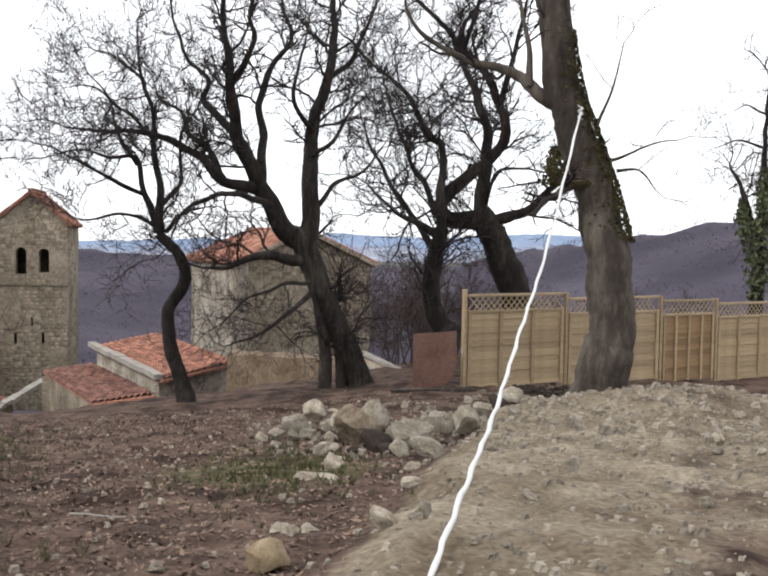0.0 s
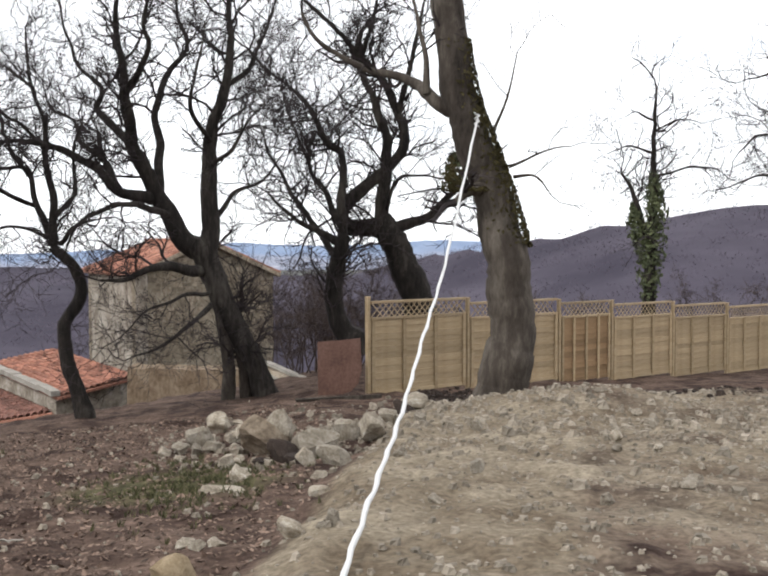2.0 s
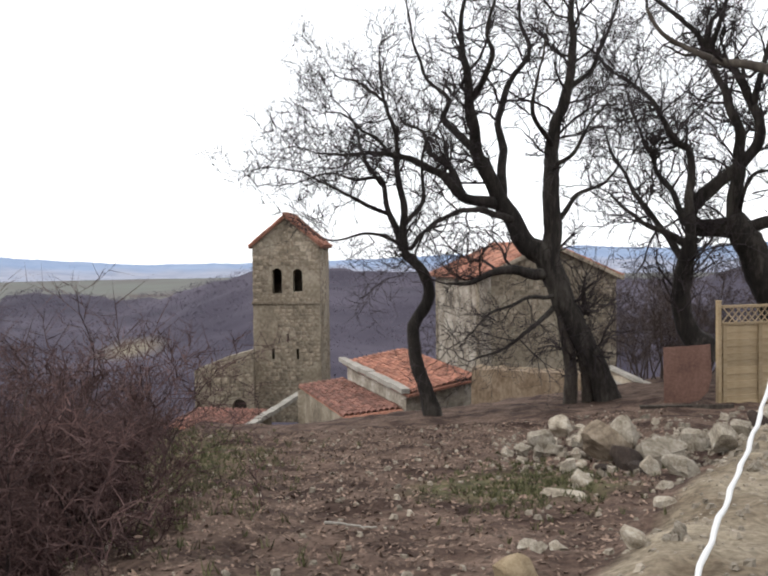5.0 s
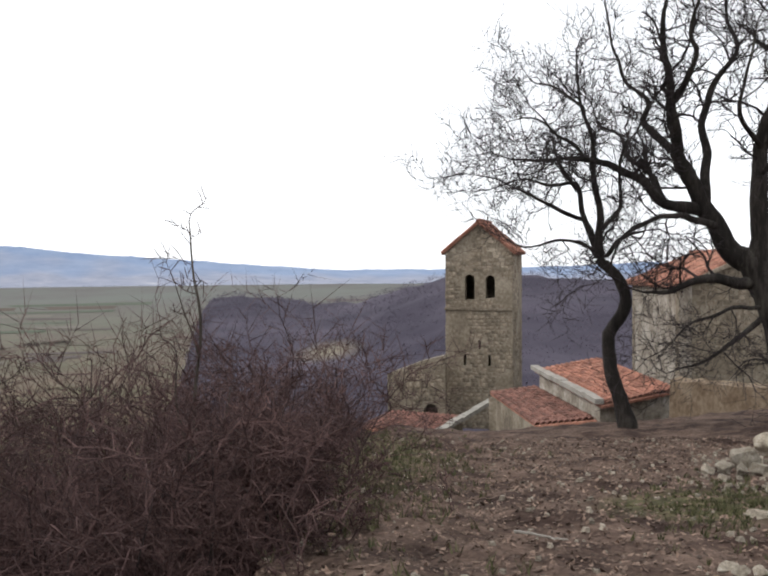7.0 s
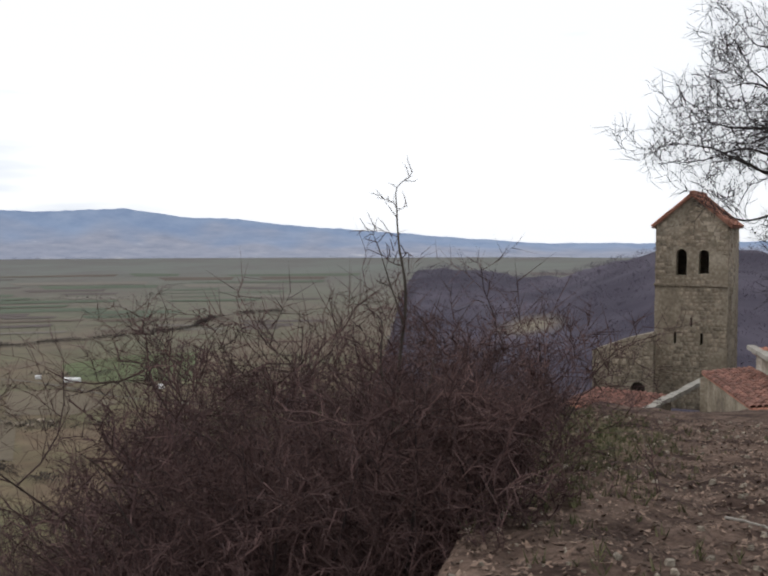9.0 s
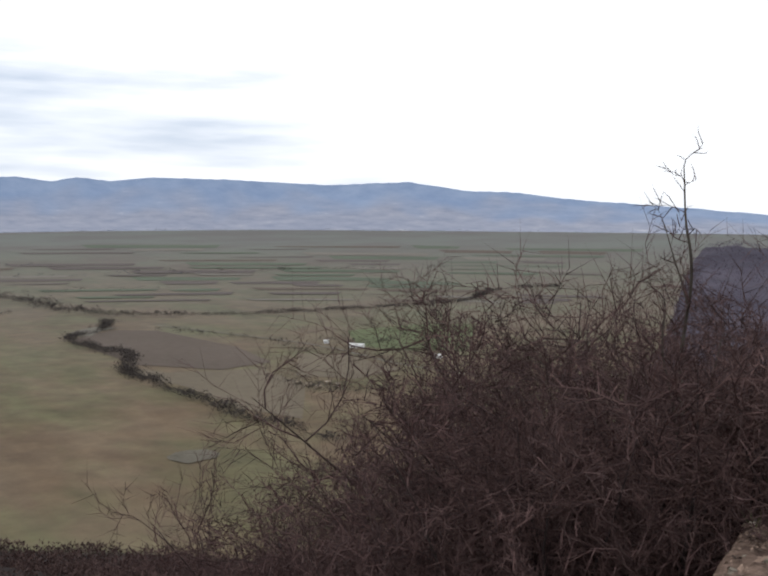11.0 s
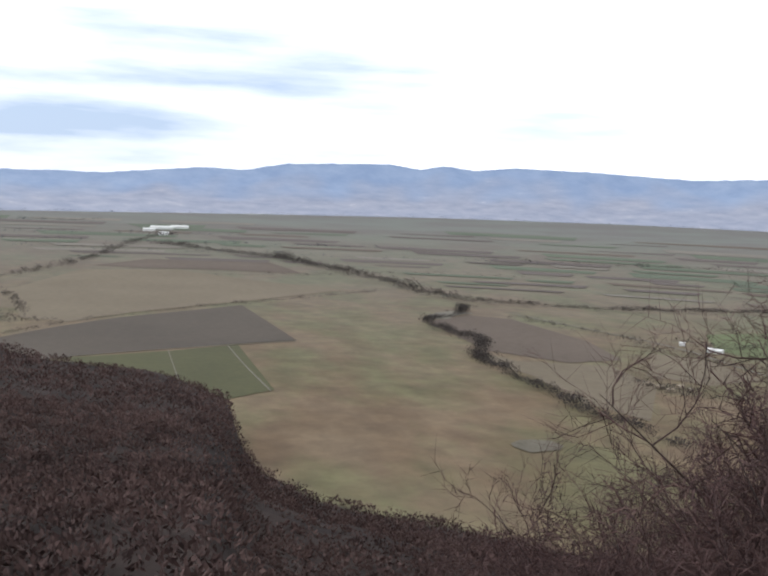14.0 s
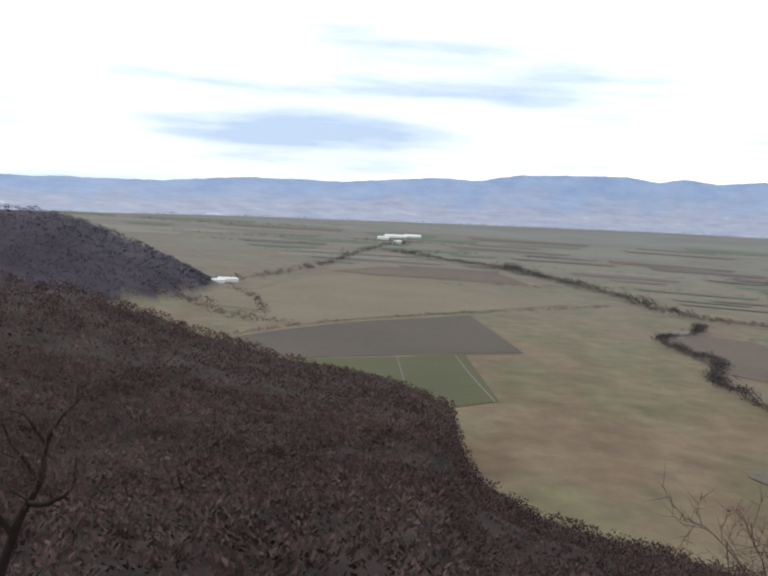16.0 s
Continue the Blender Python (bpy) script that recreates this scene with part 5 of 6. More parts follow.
def rusty_sheet():
    random.seed(89)
    foot = ground_at(-3.1, 15.8)
    t = thing("metal_sheet", foot, "rusty brown metal sheet leaning beside the fence", "metal sheet", turn=4)
    bm = bmesh.new()
    ring = [(-0.36, 0.04), (-0.36, 0.90), (0.0, 0.92), (0.34, 0.95), (0.36, 0.45), (0.30, 0.22), (0.18, 0.09), (0.02, 0.04)]
    f = [bm.verts.new((x, 0.01 * math.sin(x * 18), z)) for x, z in ring]
    bm.faces.new(f)
    made = bmesh.ops.extrude_face_region(bm, geom=bm.faces[:])
    bmesh.ops.translate(bm, verts=[v for v in made["geom"] if isinstance(v, bmesh.types.BMVert)], vec=(0, 0.012, 0))
    bmesh.ops.recalc_face_normals(bm, faces=bm.faces)
    ob = part("sheet", bm, RUST, t)
    ob.rotation_euler = (radians(-4), 0, 0)
    foot = ground_at(-3.4, 15.3)
    b = thing("timber_beam", foot, "long weathered timber lying on the ground by the fence", "timber", turn=14)
    bm = bmesh.new()
    box(bm, -0.8, 0.6, -0.03, 0.03, -0.01, 0.05, 0.01)
    part("beam", bm, PALE_BARK, b)


def rope():
    random.seed(97)
    t = thing("rope", spot(-2.7, -23.5, 3.7), "long white rope stretched from the ground up to the tree", "rope")
    ends = [spot(-2.6, -24.0, 3.62), spot(-3.1, -19.1, 4.3), spot(-5.2, -13.5, 5.5), spot(-6.7, -9.5, 6.9), spot(-8.0, -5.0, 8.7), spot(-9.4, -0.2, 10.6), spot(-11.1, 7.5, 13.7)]
    path = smooth_path(ends, 9, 0.0)
    path = [p + Vector((0.007 * math.sin(i * 1.9), 0, 0.007 * math.sin(i * 1.3))) for i, p in enumerate(path)]
    v, f = [], []
    tube(v, f, path, [0.0155 + 0.002 * math.sin(i * 2.1) for i in range(len(path))], 8)
    solid("strand", v, f, ROPE, t, smooth=True)
    knot = ends[-1]
    v, f = [], []
    coil = [knot + Vector((0.03 * math.cos(a), 0.02 * math.sin(a) + 0.02, 0.012 * a - 0.1)) for a in np.linspace(0, 16, 40)]
    tube(v, f, coil, [0.012] * 40, 6)
    solid("knot", v, f, ROPE, t, smooth=True)
    peg = spot(-2.6, -24.0, 3.62)
    v, f = [], []
    tube(v, f, [peg + Vector((0, 0, -0.35)), peg + Vector((0.02, 0, 0.08))], [0.02, 0.025], 8)
    solid("peg", v, f, WOOD, t)


fence()
rusty_sheet()
rope()


# ---- stones and litter on the ground ----
def rock_mesh(seed, rough=0.28):
    random.seed(seed)
    bm = bmesh.new()
    bmesh.ops.create_icosphere(bm, subdivisions=3, radius=0.5)
    off = Vector((seed * 3.1, seed * 1.7, 0))
    planes = [(rand_dir(), random.uniform(0.22, 0.38)) for _ in range(12)]
    for v in bm.verts:
        for d, lim in planes:
            k = v.co.dot(d)
            if k > lim:
                v.co -= d * (k - lim)
        v.co += v.co.normalized() * (rough * 0.25 * noise.noise(v.co * 3 + off) + 0.03 * noise.noise(v.co * 9 + off))
    me = bpy.data.meshes.new("rock")
    bm.to_mesh(me)
    bm.free()
    me.materials.append(ROCK)
    return me


ROCKS = [rock_mesh(k) for k in range(9)]


def place_rock(bearing, distance, size, k, label, sink=0.3, turn=0.0, group="pale limestone rocks on the bank", lift=0.0):
    p = ground_at(bearing, distance)
    ob = new("rock", ROCKS[k % len(ROCKS)])
    ob.matrix_world = Matrix.LocRotScale((p.x, p.y, p.z + size[2] * (0.5 - sink) + lift), Euler((random.uniform(-0.3, 0.3), random.uniform(-0.3, 0.3), turn)), (size[0] * 1.25, size[1] * 1.25, size[2] * 1.25))
    return tagged(ob, label, "rock", group)


def rocks():
    random.seed(101)
    big = [(-1.9, 9.5, 0.62, 0.38), (-4.8, 9.8, 0.36, 0.38), (5.2, 10.8, 0.32, 0.30), (3.8, 11.9, 0.38, 0.28), (6.1, 10.4, 0.26, 0.16), (2.9, 8.1, 0.24, 0.17),
           (-1.1, 8.6, 0.22, 0.2), (-2.8, 8.7, 0.36, 0.27), (-7.4, 11.6, 0.36, 0.3), (4.5, 10.9, 0.22, 0.2), (2.6, 10.9, 0.34, 0.26), (-3.4, 10.3, 0.3, 0.3), (0.2, 10.4, 0.4, 0.42), (-6.0, 10.6, 0.3, 0.24), (7.1, 10.5, 0.2, 0.12)]
    for k, (b, d, w, h) in enumerate(big):
        place_rock(b, d, (w * 0.85, w * random.uniform(0.6, 0.85), h * 0.9), k, "pale limestone rock on the earth bank" if w > 0.33 else "small pale limestone rock on the earth bank", 0.16, random.uniform(-0.4, 0.4) + (k % 3) * 1.5)
    boulder = place_rock(1.3, 9.75, (0.50, 0.40, 0.45), 1, "large brown-grey boulder in the earth bank", 0.2, 0.5)
    boulder.data = boulder.data.copy()
    boulder.data.materials.clear()
    boulder.data.materials.append(BROWN_ROCK)
    place_rock(3.5, 7.6, (0.33, 0.18, 0.06), 2, "flat pale slab of stone beside the grass", 0.3, 0.2)
    place_rock(5.2, 5.6, (0.10, 0.08, 0.07), 5, "small pale stone beside the yellowish rock", 0.2, 0.8)
    warm = place_rock(6.7, 5.05, (0.25, 0.2, 0.19), 3, "yellowish rock half sunk in the dirt", 0.25, 1.0)
    warm.data = warm.data.copy()
    warm.data.materials.clear()
    warm.data.materials.append(WARM_ROCK)
    place_rock(-2.7, 5.3, (0.085, 0.07, 0.12), 4, "small white stone on the pale earth", 0.2, 2.0)
    place_rock(-8.6, 6.15, (0.13, 0.07, 0.06), 5, "small dark stone on the pale earth", 0.2, 2.4)
    place_rock(23.6, 5.1, (0.06, 0.05, 0.05), 4, "small white stone among dead leaves", 0.2, 2.0)
    place_rock(13.0, 5.0, (0.10, 0.08, 0.07), 6, "grey stone among dead leaves", 0.2, 2.0)
    for k in range(30):
        w = random.uniform(0.07, 0.19)
        place_rock(random.uniform(-8.5, 6.5), random.gauss(10.6, 0.7), (w, w * random.uniform(0.6, 0.9), w * random.uniform(0.6, 0.9)), k, "small pale limestone rock on the earth bank", 0.12, random.uniform(0, 6))
    for k in range(46):
        b = random.uniform(-24, 7)
        d = random.uniform(5.2, 14.5)
        s = random.uniform(0.05, 0.17)
        place_rock(b, d, (s, s * random.uniform(0.6, 1), s * random.uniform(0.5, 0.9)), k, "small pale stone lying on the dirt", 0.25, random.uniform(0, 6), "small stones scattered on the dirt")


rocks()


def scatter(name, label, category, count, pick, size, material, shape, seed):
    """Many small loose pieces on the ground, as one object."""
    rng = random.Random(seed)
    verts, faces = [], []
    for _ in range(count):
        b, d = pick(rng)
        p = spot(b, 0, d)
        p.z = float(land(p.x, p.y)) + roughness_at(p.x, p.y, d)
        s = size(rng)
        shape(rng, verts, faces, p, s)
    return tagged(solid(name, verts, faces, material), label, category, kind="stuff")


def pebble(rng, verts, faces, p, s):
    k = len(verts)
    a0 = rng.uniform(0, 6)
    for i in range(5):
        a = a0 + i * 1.2566
        q = s * rng.uniform(0.7, 1.2)
        verts.append((p.x + q * math.cos(a), p.y + q * math.sin(a), p.z - 0.2 * s))
    for i in range(5):
        a = a0 + 0.4 + i * 1.2566
        q = s * rng.uniform(0.4, 0.8)
        verts.append((p.x + q * math.cos(a), p.y + q * math.sin(a), p.z + s * rng.uniform(0.5, 0.9)))
    for i in range(5):
        j = (i + 1) % 5
        faces.append((k + i, k + j, k + 5 + j, k + 5 + i))
    faces.append(tuple(k + 5 + i for i in range(5)))


def leaf(rng, verts, faces, p, s):
    k = len(verts)
    d = Vector((rng.uniform(-1, 1), rng.uniform(-1, 1), rng.uniform(-0.45, 0.45))).normalized()
    n = Vector((rng.uniform(-0.5, 0.5), rng.uniform(-0.5, 0.5), 1))
    w = d.cross(n).normalized()
    c = p + Vector((0, 0, s * 0.35))
    mid = c + n.normalized() * s * -0.18
    verts += [c - d * s, mid + w * s * 0.55, c + d * s, mid - w * s * 0.55]
    faces.append((k, k + 1, k + 2, k + 3))


def blade(rng, verts, faces, p, s):
    for _ in range(6):
        k = len(verts)
        a = rng.uniform(0, 6.28)
        q = p + Vector((rng.uniform(-1, 1), rng.uniform(-1, 1), 0)) * s * 0.4
        lean = Vector((rng.uniform(-0.6, 0.6), rng.uniform(-0.6, 0.6), 1)) * s
        w = Vector((math.cos(a), math.sin(a), 0)) * 0.006
        verts += [q - w, q + w, q + lean * 0.6 + w * 0.6, q + lean]
        faces.append((k, k + 1, k + 2, k + 3))


def litter_spot(rng):
    while True:
        b, d = rng.uniform(-2, 34), math.sqrt(rng.uniform(3.6 ** 2, 15 ** 2))
        p = spot(b, 0, d)
        if heap(p.x, p.y) < 0.3 and d < np.interp(b, *bearings_edge) - 0.1:
            return b, d


def stony_spot(rng):
    while True:
        b, d = rng.uniform(-29, 8), math.sqrt(rng.uniform(3.8 ** 2, 15 ** 2))
        p = spot(b, 0, d)
        if heap(p.x, p.y) > rng.uniform(0, 1) or b < -12 or 9 < d < 12.5:
            return b, d


scatter("gravel", "pale gravel and clods on bare earth", "gravel", 4200, stony_spot, lambda r: 0.008 + 0.035 * r.random() ** 3, GRAVEL, pebble, 1)
scatter("leaf_litter", "brown dead leaves covering the ground", "leaves", 24000, litter_spot, lambda r: 0.010 + 0.024 * r.random() ** 1.5, LITTER, leaf, 2)
scatter("stone_chips", "small pale stones among the dead leaves", "stones", 700, litter_spot, lambda r: 0.01 + 0.03 * r.random() ** 2, GRAVEL, pebble, 3)
scatter("grass", "thin yellow-green winter grass", "grass", 900, lambda r: (r.gauss(27, 3.6), r.gauss(11, 2.6)), lambda r: r.uniform(0.04, 0.11), GRASS, blade, 4)
scatter("grass_patch", "green grass between the rocks", "grass", 420, lambda r: (r.gauss(5.5, 2.6), r.gauss(8.3, 0.8)), lambda r: r.uniform(0.03, 0.07), GRASS, blade, 5)
scatter("dark_soil", "dark loose soil along the foot of the fence", "soil", 2200, lambda r: (r.uniform(-28, -7.5), r.gauss(15.4, 0.8)), lambda r: 0.02 + 0.055 * r.random() ** 2, SOIL, pebble, 6)
scatter("dirt_clods", "brown clods and rubble on the dug earth", "clods", 1500, lambda r: (r.uniform(-28, 4), r.gauss(11.5, 1.6)), lambda r: 0.015 + 0.07 * r.random() ** 3, GRAVEL, pebble, 7)
stick_foot = ground_at(16.3, 6.4)
stick = thing("stick", stick_foot, "pale fallen stick on the dead leaves", "stick", turn=-15)
sv, sf = [], []
for pts, r in (((-0.2, 0, 0.03), (-0.09, 0.012, 0.035), (0.02, -0.01, 0.04), (0.12, 0.02, 0.035), (0.2, 0.0, 0.05)), 0.011), (((0.04, -0.005, 0.04), (0.1, -0.05, 0.06), (0.15, -0.07, 0.05)), 0.006):
    way = smooth_path([Vector(p) for p in pts], 4, 0.003)
    tube(sv, sf, way, [r * (1 - 0.6 * i / len(way)) for i in range(len(way))], 6)
me = bpy.data.meshes.new("wood")
me.from_pydata(sv, [], sf)
me.materials.append(CONCRETE)
new("wood", me).parent = stick


# ---- dark clod, moss and ivy ----
def earth_clod():
    random.seed(107)
    for b, d, size in ((0.1, 9.3, (0.34, 0.3, 0.34)), (-7.0, 11.2, (0.34, 0.3, 0.24)), (-0.6, 8.9, (0.26, 0.22, 0.16)), (1.3, 9.1, (0.4, 0.2, 0.12))):
        ob = place_rock(b, d, size, 7, "dark clod of earth and roots on the bank", 0.2, 1.3, "dark clods on the bank")
        ob.data = ob.data.copy()
        ob.name = "earth_clod"
        ob["category"] = "clod"
        ob.data.materials.clear()
        ob.data.materials.append(SOIL)


earth_clod()


def leaf_coat(tree_label, name, label, path, radii, side, count, size, material, seed, tuft=False):
    """A coat of small leaves or moss tufts on one side of a trunk, hung under its tree."""
    rng = random.Random(seed)
    random.seed(seed)
    tree = next(o for o in scene.objects if o.get("label") == tree_label)
    v, f = [], []
    for _ in range(count):
        t = rng.random() * (len(path) - 1)
        i = min(int(t), len(path) - 2)
        c = path[i].lerp(path[i + 1], t - i)
        r = radii[0] + (radii[1] - radii[0]) * t / (len(path) - 1)
        out = Vector((side[0] + rng.gauss(0, 0.55), side[1] + rng.gauss(0, 0.55), 0)).normalized()
        if tuft:
            r *= (0.25 + 0.85 * math.sin(math.pi * t / (len(path) - 1))) * rng.uniform(0.3, 1.15)
        p = c + out * r * rng.uniform(0.95, 1.12)
        n = (out + rand_dir() * 0.6).normalized()
        u = n.cross(rand_dir()).normalized() * size * rng.uniform(0.6, 1.3)
        w = n.cross(u)
        k = len(v)
        v.extend([p - u, p - w * 0.6, p + u, p + w * 0.6 + n * size * 0.5])
        f.append((k, k + 1, k + 2, k + 3))
    tagged(solid(name, v, f, material, tree, label), kind="stuff")


leaf_coat("thick leaning tree with mossy bark and a rope tied to it", "moss", "yellow-green moss", smooth_path(S(14.0, (-12.9, 0.2), (-12.1, 3.2), (-11.2, 6.0), (-10.3, 8.6), (-9.7, 12.0)), 5), (0.31, 0.22), (0.9, -0.35), 2600, 0.03, MOSS, 1)
leaf_coat("thick leaning tree with mossy bark and a rope tied to it", "moss", "moss at the branch stub", smooth_path(S(13.8, (-11.6, 3.6), (-10.6, 3.4), (-9.9, 3.8), (-9.7, 5.4)), 5), (0.26, 0.2), (-0.4, -0.4), 700, 0.03, MOSS, 2, True)
leaf_coat("slim bare tree with a trunk clad in green ivy", "ivy", "dark green ivy leaves", smooth_path(S(34.0, (-20.8, -3.4), (-20.9, -0.6), (-21.1, 2.2), (-21.0, 4.4)), 5), (0.5, 0.3), (0.0, -0.1), 1500, 0.08, IVY, 3, True)
leaf_coat("slim bare tree with a trunk clad in green ivy", "ivy", "ivy on the side stem", smooth_path(S(34.0, (-20.7, -1.0), (-20.2, 1.2), (-19.9, 2.6)), 5), (0.4, 0.2), (-0.2, -0.1), 600, 0.08, IVY, 4, True)
leaf_coat("gnarled bare tree with elbowed limbs behind the fence", "mistletoe", "green tuft on a branch", smooth_path(S(20.4, (-9.6, 3.6), (-9.9, 4.6), (-9.8, 5.6)), 5), (0.3, 0.25), (0.0, -0.4), 500, 0.045, IVY, 5, True)


# ---- the plain ----
def on_plain(bearing, rise, lift=0.0):
    """The place on the plain that lies at that bearing and rise."""
    r = 150.0 / math.tan(radians(-rise))
    for _ in range(60):
        r += 0.5 * (float(plain_level(r)) / math.tan(radians(rise)) - r)
    p = spot(bearing, 0, min(r, 4090))
    p.z = float(plain_level(math.hypot(p.x, p.y))) + lift
    return p


LAID = []


def field(corners, material, label, lift=0.35):
    LAID.append(label)
    lift += 0.015 * (len(LAID) % 40)
    ring = []
    for i in range(len(corners)):
        a, b = corners[i], corners[(i + 1) % len(corners)]
        for k in range(4):
            t = k / 4
            ring.append(on_plain(a[0] + (b[0] - a[0]) * t, a[1] + (b[1] - a[1]) * t, lift))
    ob = solid("field", ring, [tuple(range(len(ring)))], material)
    return tagged(ob, label, "field", "fields on the plain", kind="structure")


PLOUGH = surface("ploughed_earth", [(0.062, 0.050, 0.039), (0.090, 0.073, 0.057)], 0.01, 0.12, 1, 0)
CROP = surface("young_crop", [(0.058, 0.058, 0.026), (0.086, 0.085, 0.038)], 0.01, 0.12, 1, 0)
BRIGHT = surface("bright_meadow", [(0.090, 0.105, 0.048), (0.118, 0.138, 0.065)], 0.01, 0.12, 1, 0)
STUBBLE = surface("stubble", [(0.125, 0.100, 0.068), (0.17, 0.138, 0.095)], 0.008, 0.1, 1, 0)
FALLOW = surface("fallow", [(0.088, 0.066, 0.050), (0.122, 0.094, 0.073)], 0.008, 0.1, 1, 0)
# Three far field tones, greyed so that distance haze sits in the colour.
PALE_FIELD = surface("hazed_pale_field", [(0.150, 0.135, 0.112), (0.185, 0.165, 0.138)], 0.006, 0.08, 1, 0)
BROWN_FIELD = surface("hazed_brown_field", [(0.088, 0.070, 0.064), (0.115, 0.094, 0.084)], 0.006, 0.08, 1, 0)
GREEN_FIELD = surface("hazed_green_field", [(0.078, 0.098, 0.066), (0.108, 0.126, 0.086)], 0.006, 0.08, 1, 0)
BARE_PATCH = surface("bare_gravelly_patch", [(0.085, 0.075, 0.055), (0.15, 0.132, 0.10)], 0.06, 0.5, 1, 0)
TRACK = surface("chalky_track", [(0.12, 0.108, 0.085), (0.18, 0.165, 0.135)], 0.02, 0.3, 1, 0)
HEDGE = surface("bare_hedge", [(0.048, 0.041, 0.038), (0.10, 0.085, 0.076)], 0.02, 0.3, 1, 0, vary=0.3)
# Bluer than the near hedges: haze over far trees mixed into the colour.
HAZED_TREES = surface("hazed_trees", [(0.065, 0.070, 0.085), (0.095, 0.10, 0.115)], 0.02, 0.3, 1, 0, vary=0.2)

field([(98, -9.2), (95.9, -8.84), (92.5, -8.2), (89, -7.65), (85.4, -7.25), (82.25, -6.85), (79, -8.8), (85, -9.3), (91, -9.8), (96, -10.3)], PLOUGH, "dark ploughed field")
field([(92, -9.95), (86.2, -9.55), (82.4, -9.15), (80.2, -11.7), (83.5, -12.4), (90, -11.6)], CROP, "dark green young crop field")
field([(71.4, -7.4), (69.0, -6.9), (66.5, -7.0), (62.0, -8.0), (60.0, -8.9), (63.0, -9.3), (67.8, -8.9)], FALLOW, "brown fallow field by the stream")
field([(68.2, -9.0), (66.0, -9.4), (60.6, -9.3), (58.0, -10.2), (58.2, -12.2), (62.0, -11.5), (65.0, -10.2), (67.6, -9.6)], STUBBLE, "straw-coloured stubble field by the stream")
field([(55.6, -7.1), (52.0, -6.7), (48.0, -6.6), (48.5, -8.2), (53.0, -8.2), (55.0, -7.9)], BRIGHT, "bright green meadow")
field([(95.2, -6.2), (91.3, -5.0), (86.0, -4.9), (81.5, -5.4), (78.6, -5.6), (76.0, -5.75), (82.25, -6.65), (88.5, -7.4), (92.0, -7.95), (94.4, -7.7)], STUBBLE, "pale stubble field")
field([(90.6, -4.75), (87.8, -4.35), (81.0, -4.25), (78.8, -4.9), (84.0, -4.85), (88.0, -4.85)], FALLOW, "brownish fallow field")
field([(64.6 + 1.5 * math.cos(k * 0.7) * (1 + 0.15 * math.sin(k * 5)), -14.15 + 0.36 * math.sin(k * 0.7) * (1 + 0.25 * math.sin(k * 3))) for k in range(9)], BARE_PATCH, "pale bare patch in the meadow")
field([(58.4, -8.4), (55.5, -8.5), (52.5, -9.3), (55.0, -9.9), (58.6, -9.7)], STUBBLE, "straw-coloured field by the farm")
field([(98.5, -7.0), (97.6, -6.2), (93.6, -6.0), (94.4, -7.2)], STUBBLE, "pale stubble field by the sheds")
field([(102.0, -5.9), (100.5, -5.5), (98.9, -5.8), (100.0, -6.2)], STUBBLE, "small pale field under the hill")


def strip_fields():
    """Long narrow fields that fill the farther plain."""
    rng = random.Random(12)
    kinds = [(PALE_FIELD, "pale far field strip"), (BROWN_FIELD, "brown far field strip"), (GREEN_FIELD, "green far field strip"), (GREEN_FIELD, "green far field strip"), (BROWN_FIELD, "brown far field strip"), (FALLOW, "dark far field strip")]
    for row in range(16):
        e0 = -2.1 - 0.21 * row
        b = 20 + rng.uniform(0, 6)
        while b < 112:
            w = rng.uniform(2.5, 8)
            if rng.random() < 0.82 and not (b + w > 97 and e0 < -3.0) and not (b < 40 and e0 < -2.2) and not (b + w > 74 and e0 < -4.3):
                m, label = rng.choice(kinds)
                h = rng.uniform(0.06, 0.17)
                field([(b, e0), (b + w, e0 + rng.uniform(-0.08, 0.08)), (b + w - 0.4, e0 - h), (b + 0.2, e0 - h)], m, label, 0.3 + 0.02 * row)
            b += w + rng.uniform(0.3, 3)


strip_fields()


def ribbon(name, points, width, material, label, lift=0.6):
    """A track or road across the plain."""
    path = smooth_path([on_plain(b, e, lift) for b, e in points], 6)
    v, f = [], []
    for i, p in enumerate(path):
        d = path[min(i + 1, len(path) - 1)] - path[max(i - 1, 0)]
        s = Vector((-d.y, d.x, 0)).normalized() * width / 2
        v += [p - s, p + s]
        if i:
            k = 2 * i
            f.append((k - 2, k - 1, k + 1, k))
    return tagged(solid(name, v, f, material), label, "track", kind="structure")


ribbon("track", [(92.5, -9.9), (88, -9.55), (84, -9.25), (79.0, -8.85)], 2.0, TRACK, "pale farm track between two fields")
ribbon("track", [(83.0, -9.2), (82.0, -10.3), (80.4, -11.8)], 1.4, TRACK, "pale farm track beside the green field")
ribbon("track", [(86.4, -9.5), (86.0, -10.6), (85.6, -11.6)], 1.0, TRACK, "narrow pale track across the crop field")
ribbon("road", [(66.5, -6.7), (62.0, -7.3), (57.0, -8.0), (52.5, -9.0), (48.0, -9.6)], 4, TRACK, "grey country road on the plain")
ribbon("stream", [(70.9, -7.2), (70.2, -6.9), (69.2, -6.75)], 30, TRACK, "pale gravel bed of a stream")


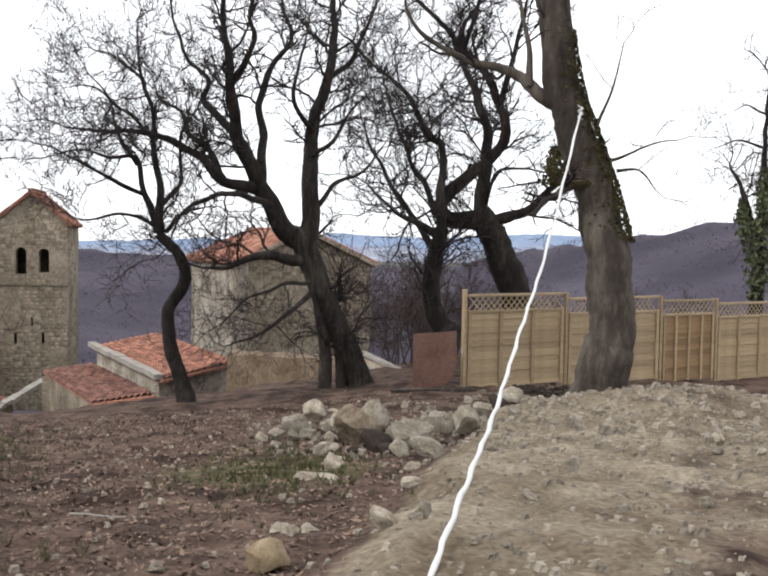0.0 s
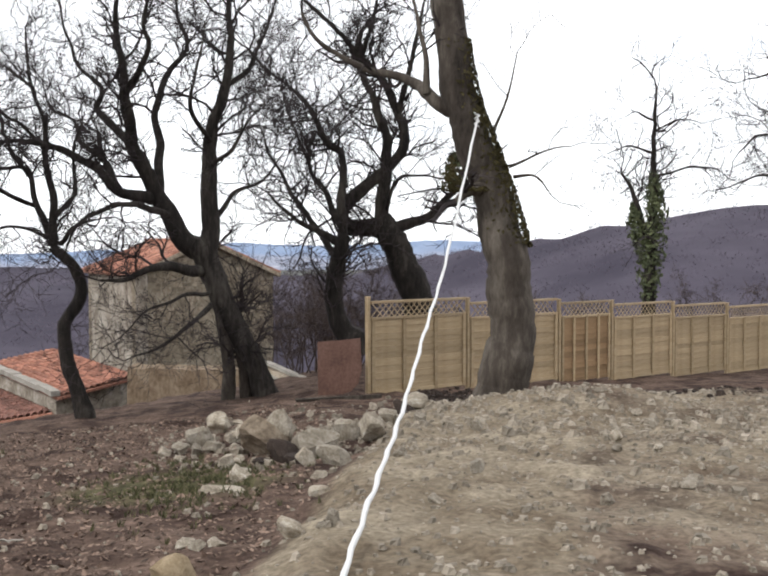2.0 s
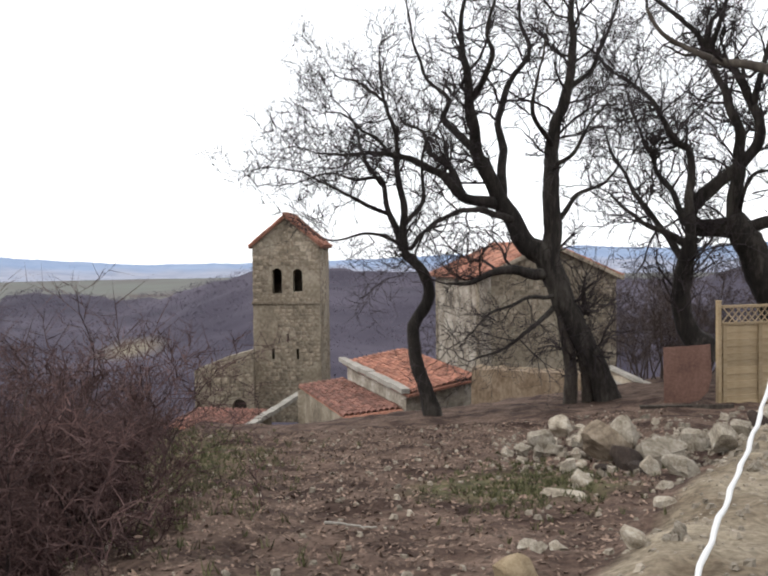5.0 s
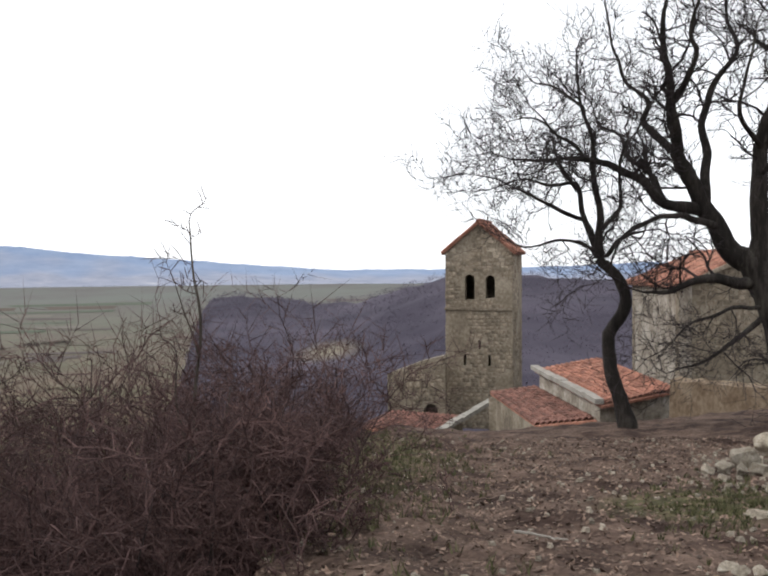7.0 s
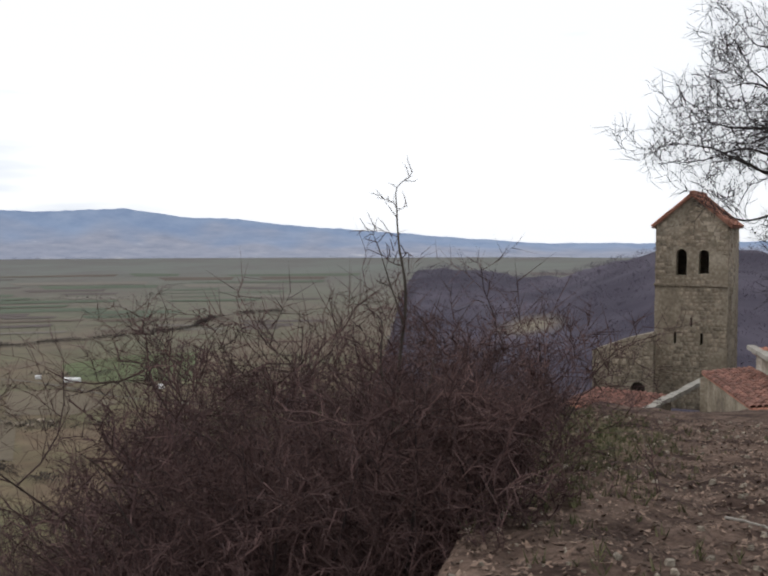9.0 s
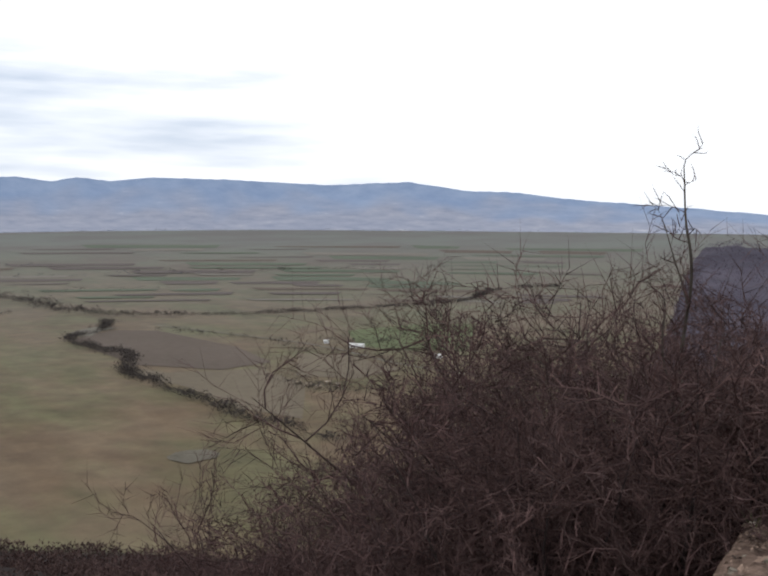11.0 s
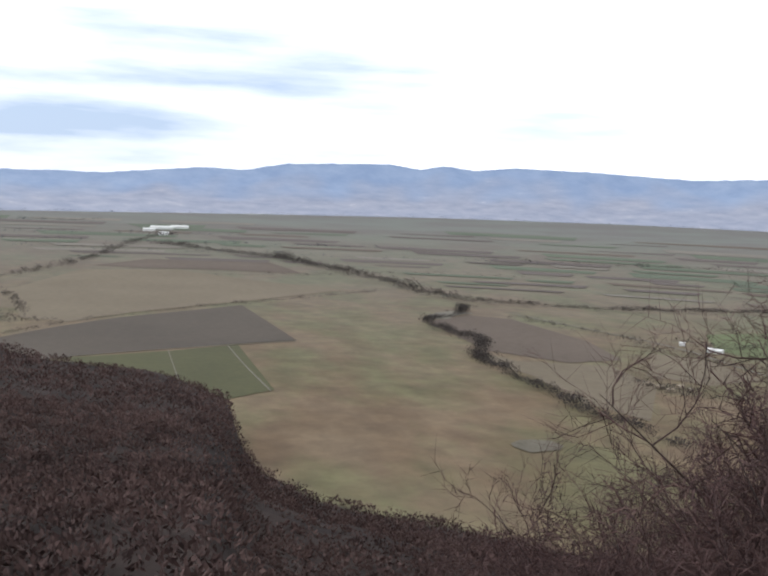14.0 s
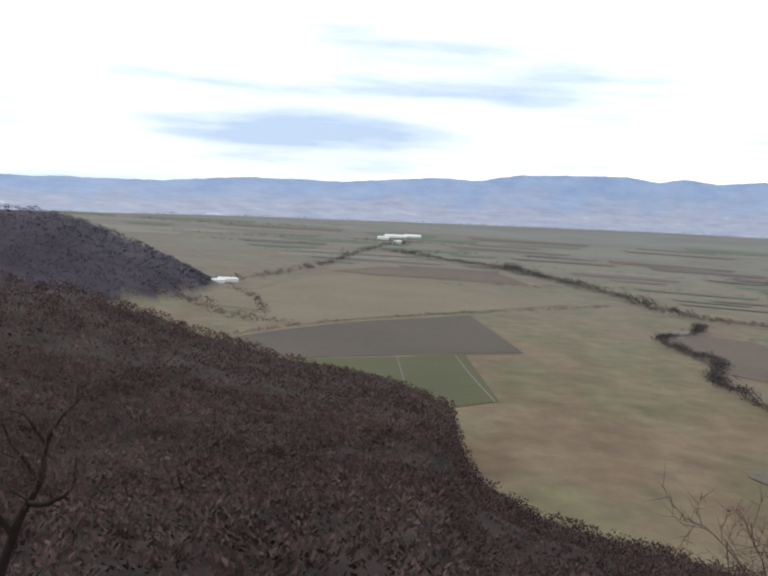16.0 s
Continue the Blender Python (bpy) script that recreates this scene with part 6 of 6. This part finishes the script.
def hedge(points, height, spread, count, label, seed, material=None):
    """A line of bare trees and scrub along a ditch or stream."""
    rng = np.random.RandomState(seed)
    path = smooth_path([on_plain(b, e) for b, e in points], 8)
    sites = []
    lengths = [(path[i + 1] - path[i]).length for i in range(len(path) - 1)]
    weights = np.array(lengths) / sum(lengths)
    for i in rng.choice(len(lengths), count, p=weights):
        p = path[i].lerp(path[i + 1], rng.uniform())
        j = rng.normal(0, spread, 2)
        clump = 0.5 + 0.9 * max(0.0, 0.55 + noise.noise((p.x / 35, p.y / 35, seed)))
        sites.append((p.x + j[0] * clump, p.y + j[1] * clump, p.z - 0.3, height * clump * rng.uniform(0.5, 1.25)))
    sliver_woods("hedgerow", label, np.array(sites), material or HEDGE, 13, rng)


hedge([(69.2, -6.5), (69.6, -6.95), (71.3, -7.35), (70.8, -7.75), (69.1, -8.25), (68.1, -8.5), (68.3, -9.45), (67.0, -9.85), (65.8, -10.45), (63.2, -11.4), (61.7, -12.1), (59.2, -12.6), (58.1, -13.0), (56, -13.6)], 6.5, 3.4, 1500, "dark bare trees along the winding stream", 1)
hedge([(68.3, -9.2), (67.6, -9.5), (68.2, -9.7)], 7.5, 5, 90, "clump of dark bare trees in a bend of the stream", 12)
hedge([(87, -3.5), (81.6, -4.0), (80.0, -4.15), (77.9, -4.5), (75.3, -4.95), (73.5, -5.3), (71.8, -5.8), (69.8, -6.05), (68.0, -6.2)], 10, 8, 1100, "dark bare trees along the river", 2)
hedge([(80.4, -4.05), (78.6, -4.25)], 13, 10, 120, "clump of tall dark trees by the river", 13)
hedge([(68.3, -6.15), (64, -6.2), (60.0, -6.15), (51.7, -5.65), (48.4, -5.25), (46.6, -4.6), (43, -4.4)], 8, 2.6, 1300, "dark line of bare trees across the plain", 3)
hedge([(96.5, -8.9), (95.7, -8.7), (92.5, -8.13), (89.0, -7.6), (85.4, -7.15), (79.2, -6.43), (74.4, -5.8)], 4.5, 2.0, 420, "thin dark hedge between fields", 4)
hedge([(104, -5.8), (99, -6.8), (95.6, -7.9), (93.2, -7.9)], 8, 10, 300, "dark scrub at the foot of the slope", 5)
hedge([(96.6, -6.0), (95.0, -6.6), (94.2, -7.6)], 8, 4, 90, "dark bare trees beside the sheds", 6)
hedge([(97, -5.7), (95, -5.45), (91.3, -4.6), (89.9, -4.05), (87.7, -3.2), (86, -2.9)], 10, 6, 420, "dark bare trees along a far road", 7)
hedge([(b, float(np.interp(b, *FOOT)) - 0.03) for b in range(20, 113, 4)], 6, 8, 1500, "long dark line of trees at the far edge of the plain", 8, HAZED_TREES)
hedge([(66.8, -6.9), (61.0, -7.7), (55.5, -8.6), (50, -9.4)], 6, 6, 150, "scattered bare trees along the road", 9)
hedge([(59.0, -10.2), (57.2, -10.5), (55.4, -10.6), (53.0, -10.4)], 6, 9, 160, "scrub and rubble of a small farmstead", 10)
hedge([(56.5, -7.7), (54.6, -7.9), (52.6, -7.6)], 7, 7, 90, "bare trees round a farm", 11)
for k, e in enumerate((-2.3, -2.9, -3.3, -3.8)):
    hedge([(104 - 3 * k, e), (98 - 4 * k, e - 0.1), (90 - 9 * k, e + 0.05)], 8, 12, 150, "broken dark hedge on the far plain", 20 + k, HAZED_TREES)
hedge([(66, -3.7), (58, -3.6), (50, -3.4)], 9, 6, 130, "broken dark hedge across the plain", 30)
hedge([(84, -5.2), (78, -5.0), (72, -4.7), (66, -4.6)], 7, 5, 120, "broken dark hedge across the plain", 31)


def shed(bearing, rise, length, depth, height, turn, label, material=WHITEWASH):
    p = on_plain(bearing, rise)
    b = thing("farm_shed", p, label, "shed", "white farm sheds on the plain", turn=bearing + turn)
    bm = bmesh.new()
    box(bm, -length / 2, length / 2, -depth / 2, depth / 2, -0.3, height)
    part("wall", bm, material, b)
    bm = bmesh.new()
    x, y = length / 2 + 0.4, depth / 2 + 0.4
    v = [bm.verts.new(c) for c in ((-x, -y, height), (x, -y, height), (x, y, height), (-x, y, height), (-x, 0, height + depth * 0.28), (x, 0, height + depth * 0.28))]
    for f in ((0, 1, 5, 4), (2, 3, 4, 5), (1, 2, 5), (3, 0, 4), (3, 2, 1, 0)):
        bm.faces.new([v[i] for i in f])
    part("roof", bm, material, b)


for b, e, l, dp in ((86.9, -2.62, 60, 14), (85.9, -2.55, 46, 12), (87.6, -2.75, 30, 12), (86.8, -2.95, 24, 12)):
    shed(b, e, l, dp, 6, 8, "long white shed among far fields")
for b, e, l, dp in ((97.2, -5.75, 26, 9), (96.5, -5.65, 30, 9), (97.9, -5.8, 14, 8)):
    shed(b, e, l, dp, 4.5, 5, "white shed at the foot of the hill")
shed(55.0, -8.05, 16, 6, 3.2, -20, "white farm shed beside the road")
shed(50.2, -8.6, 8, 5, 3, 10, "small white hut in the meadow")
shed(56.8, -7.8, 6, 4, 3, 0, "small white hut beside the road")
for k in range(5):
    shed(58.4 - 0.55 * k, -10.2 - 0.12 * (k % 3), 6, 4, 2.4, 15 * k, "small grey ruin in scrub", STONE)
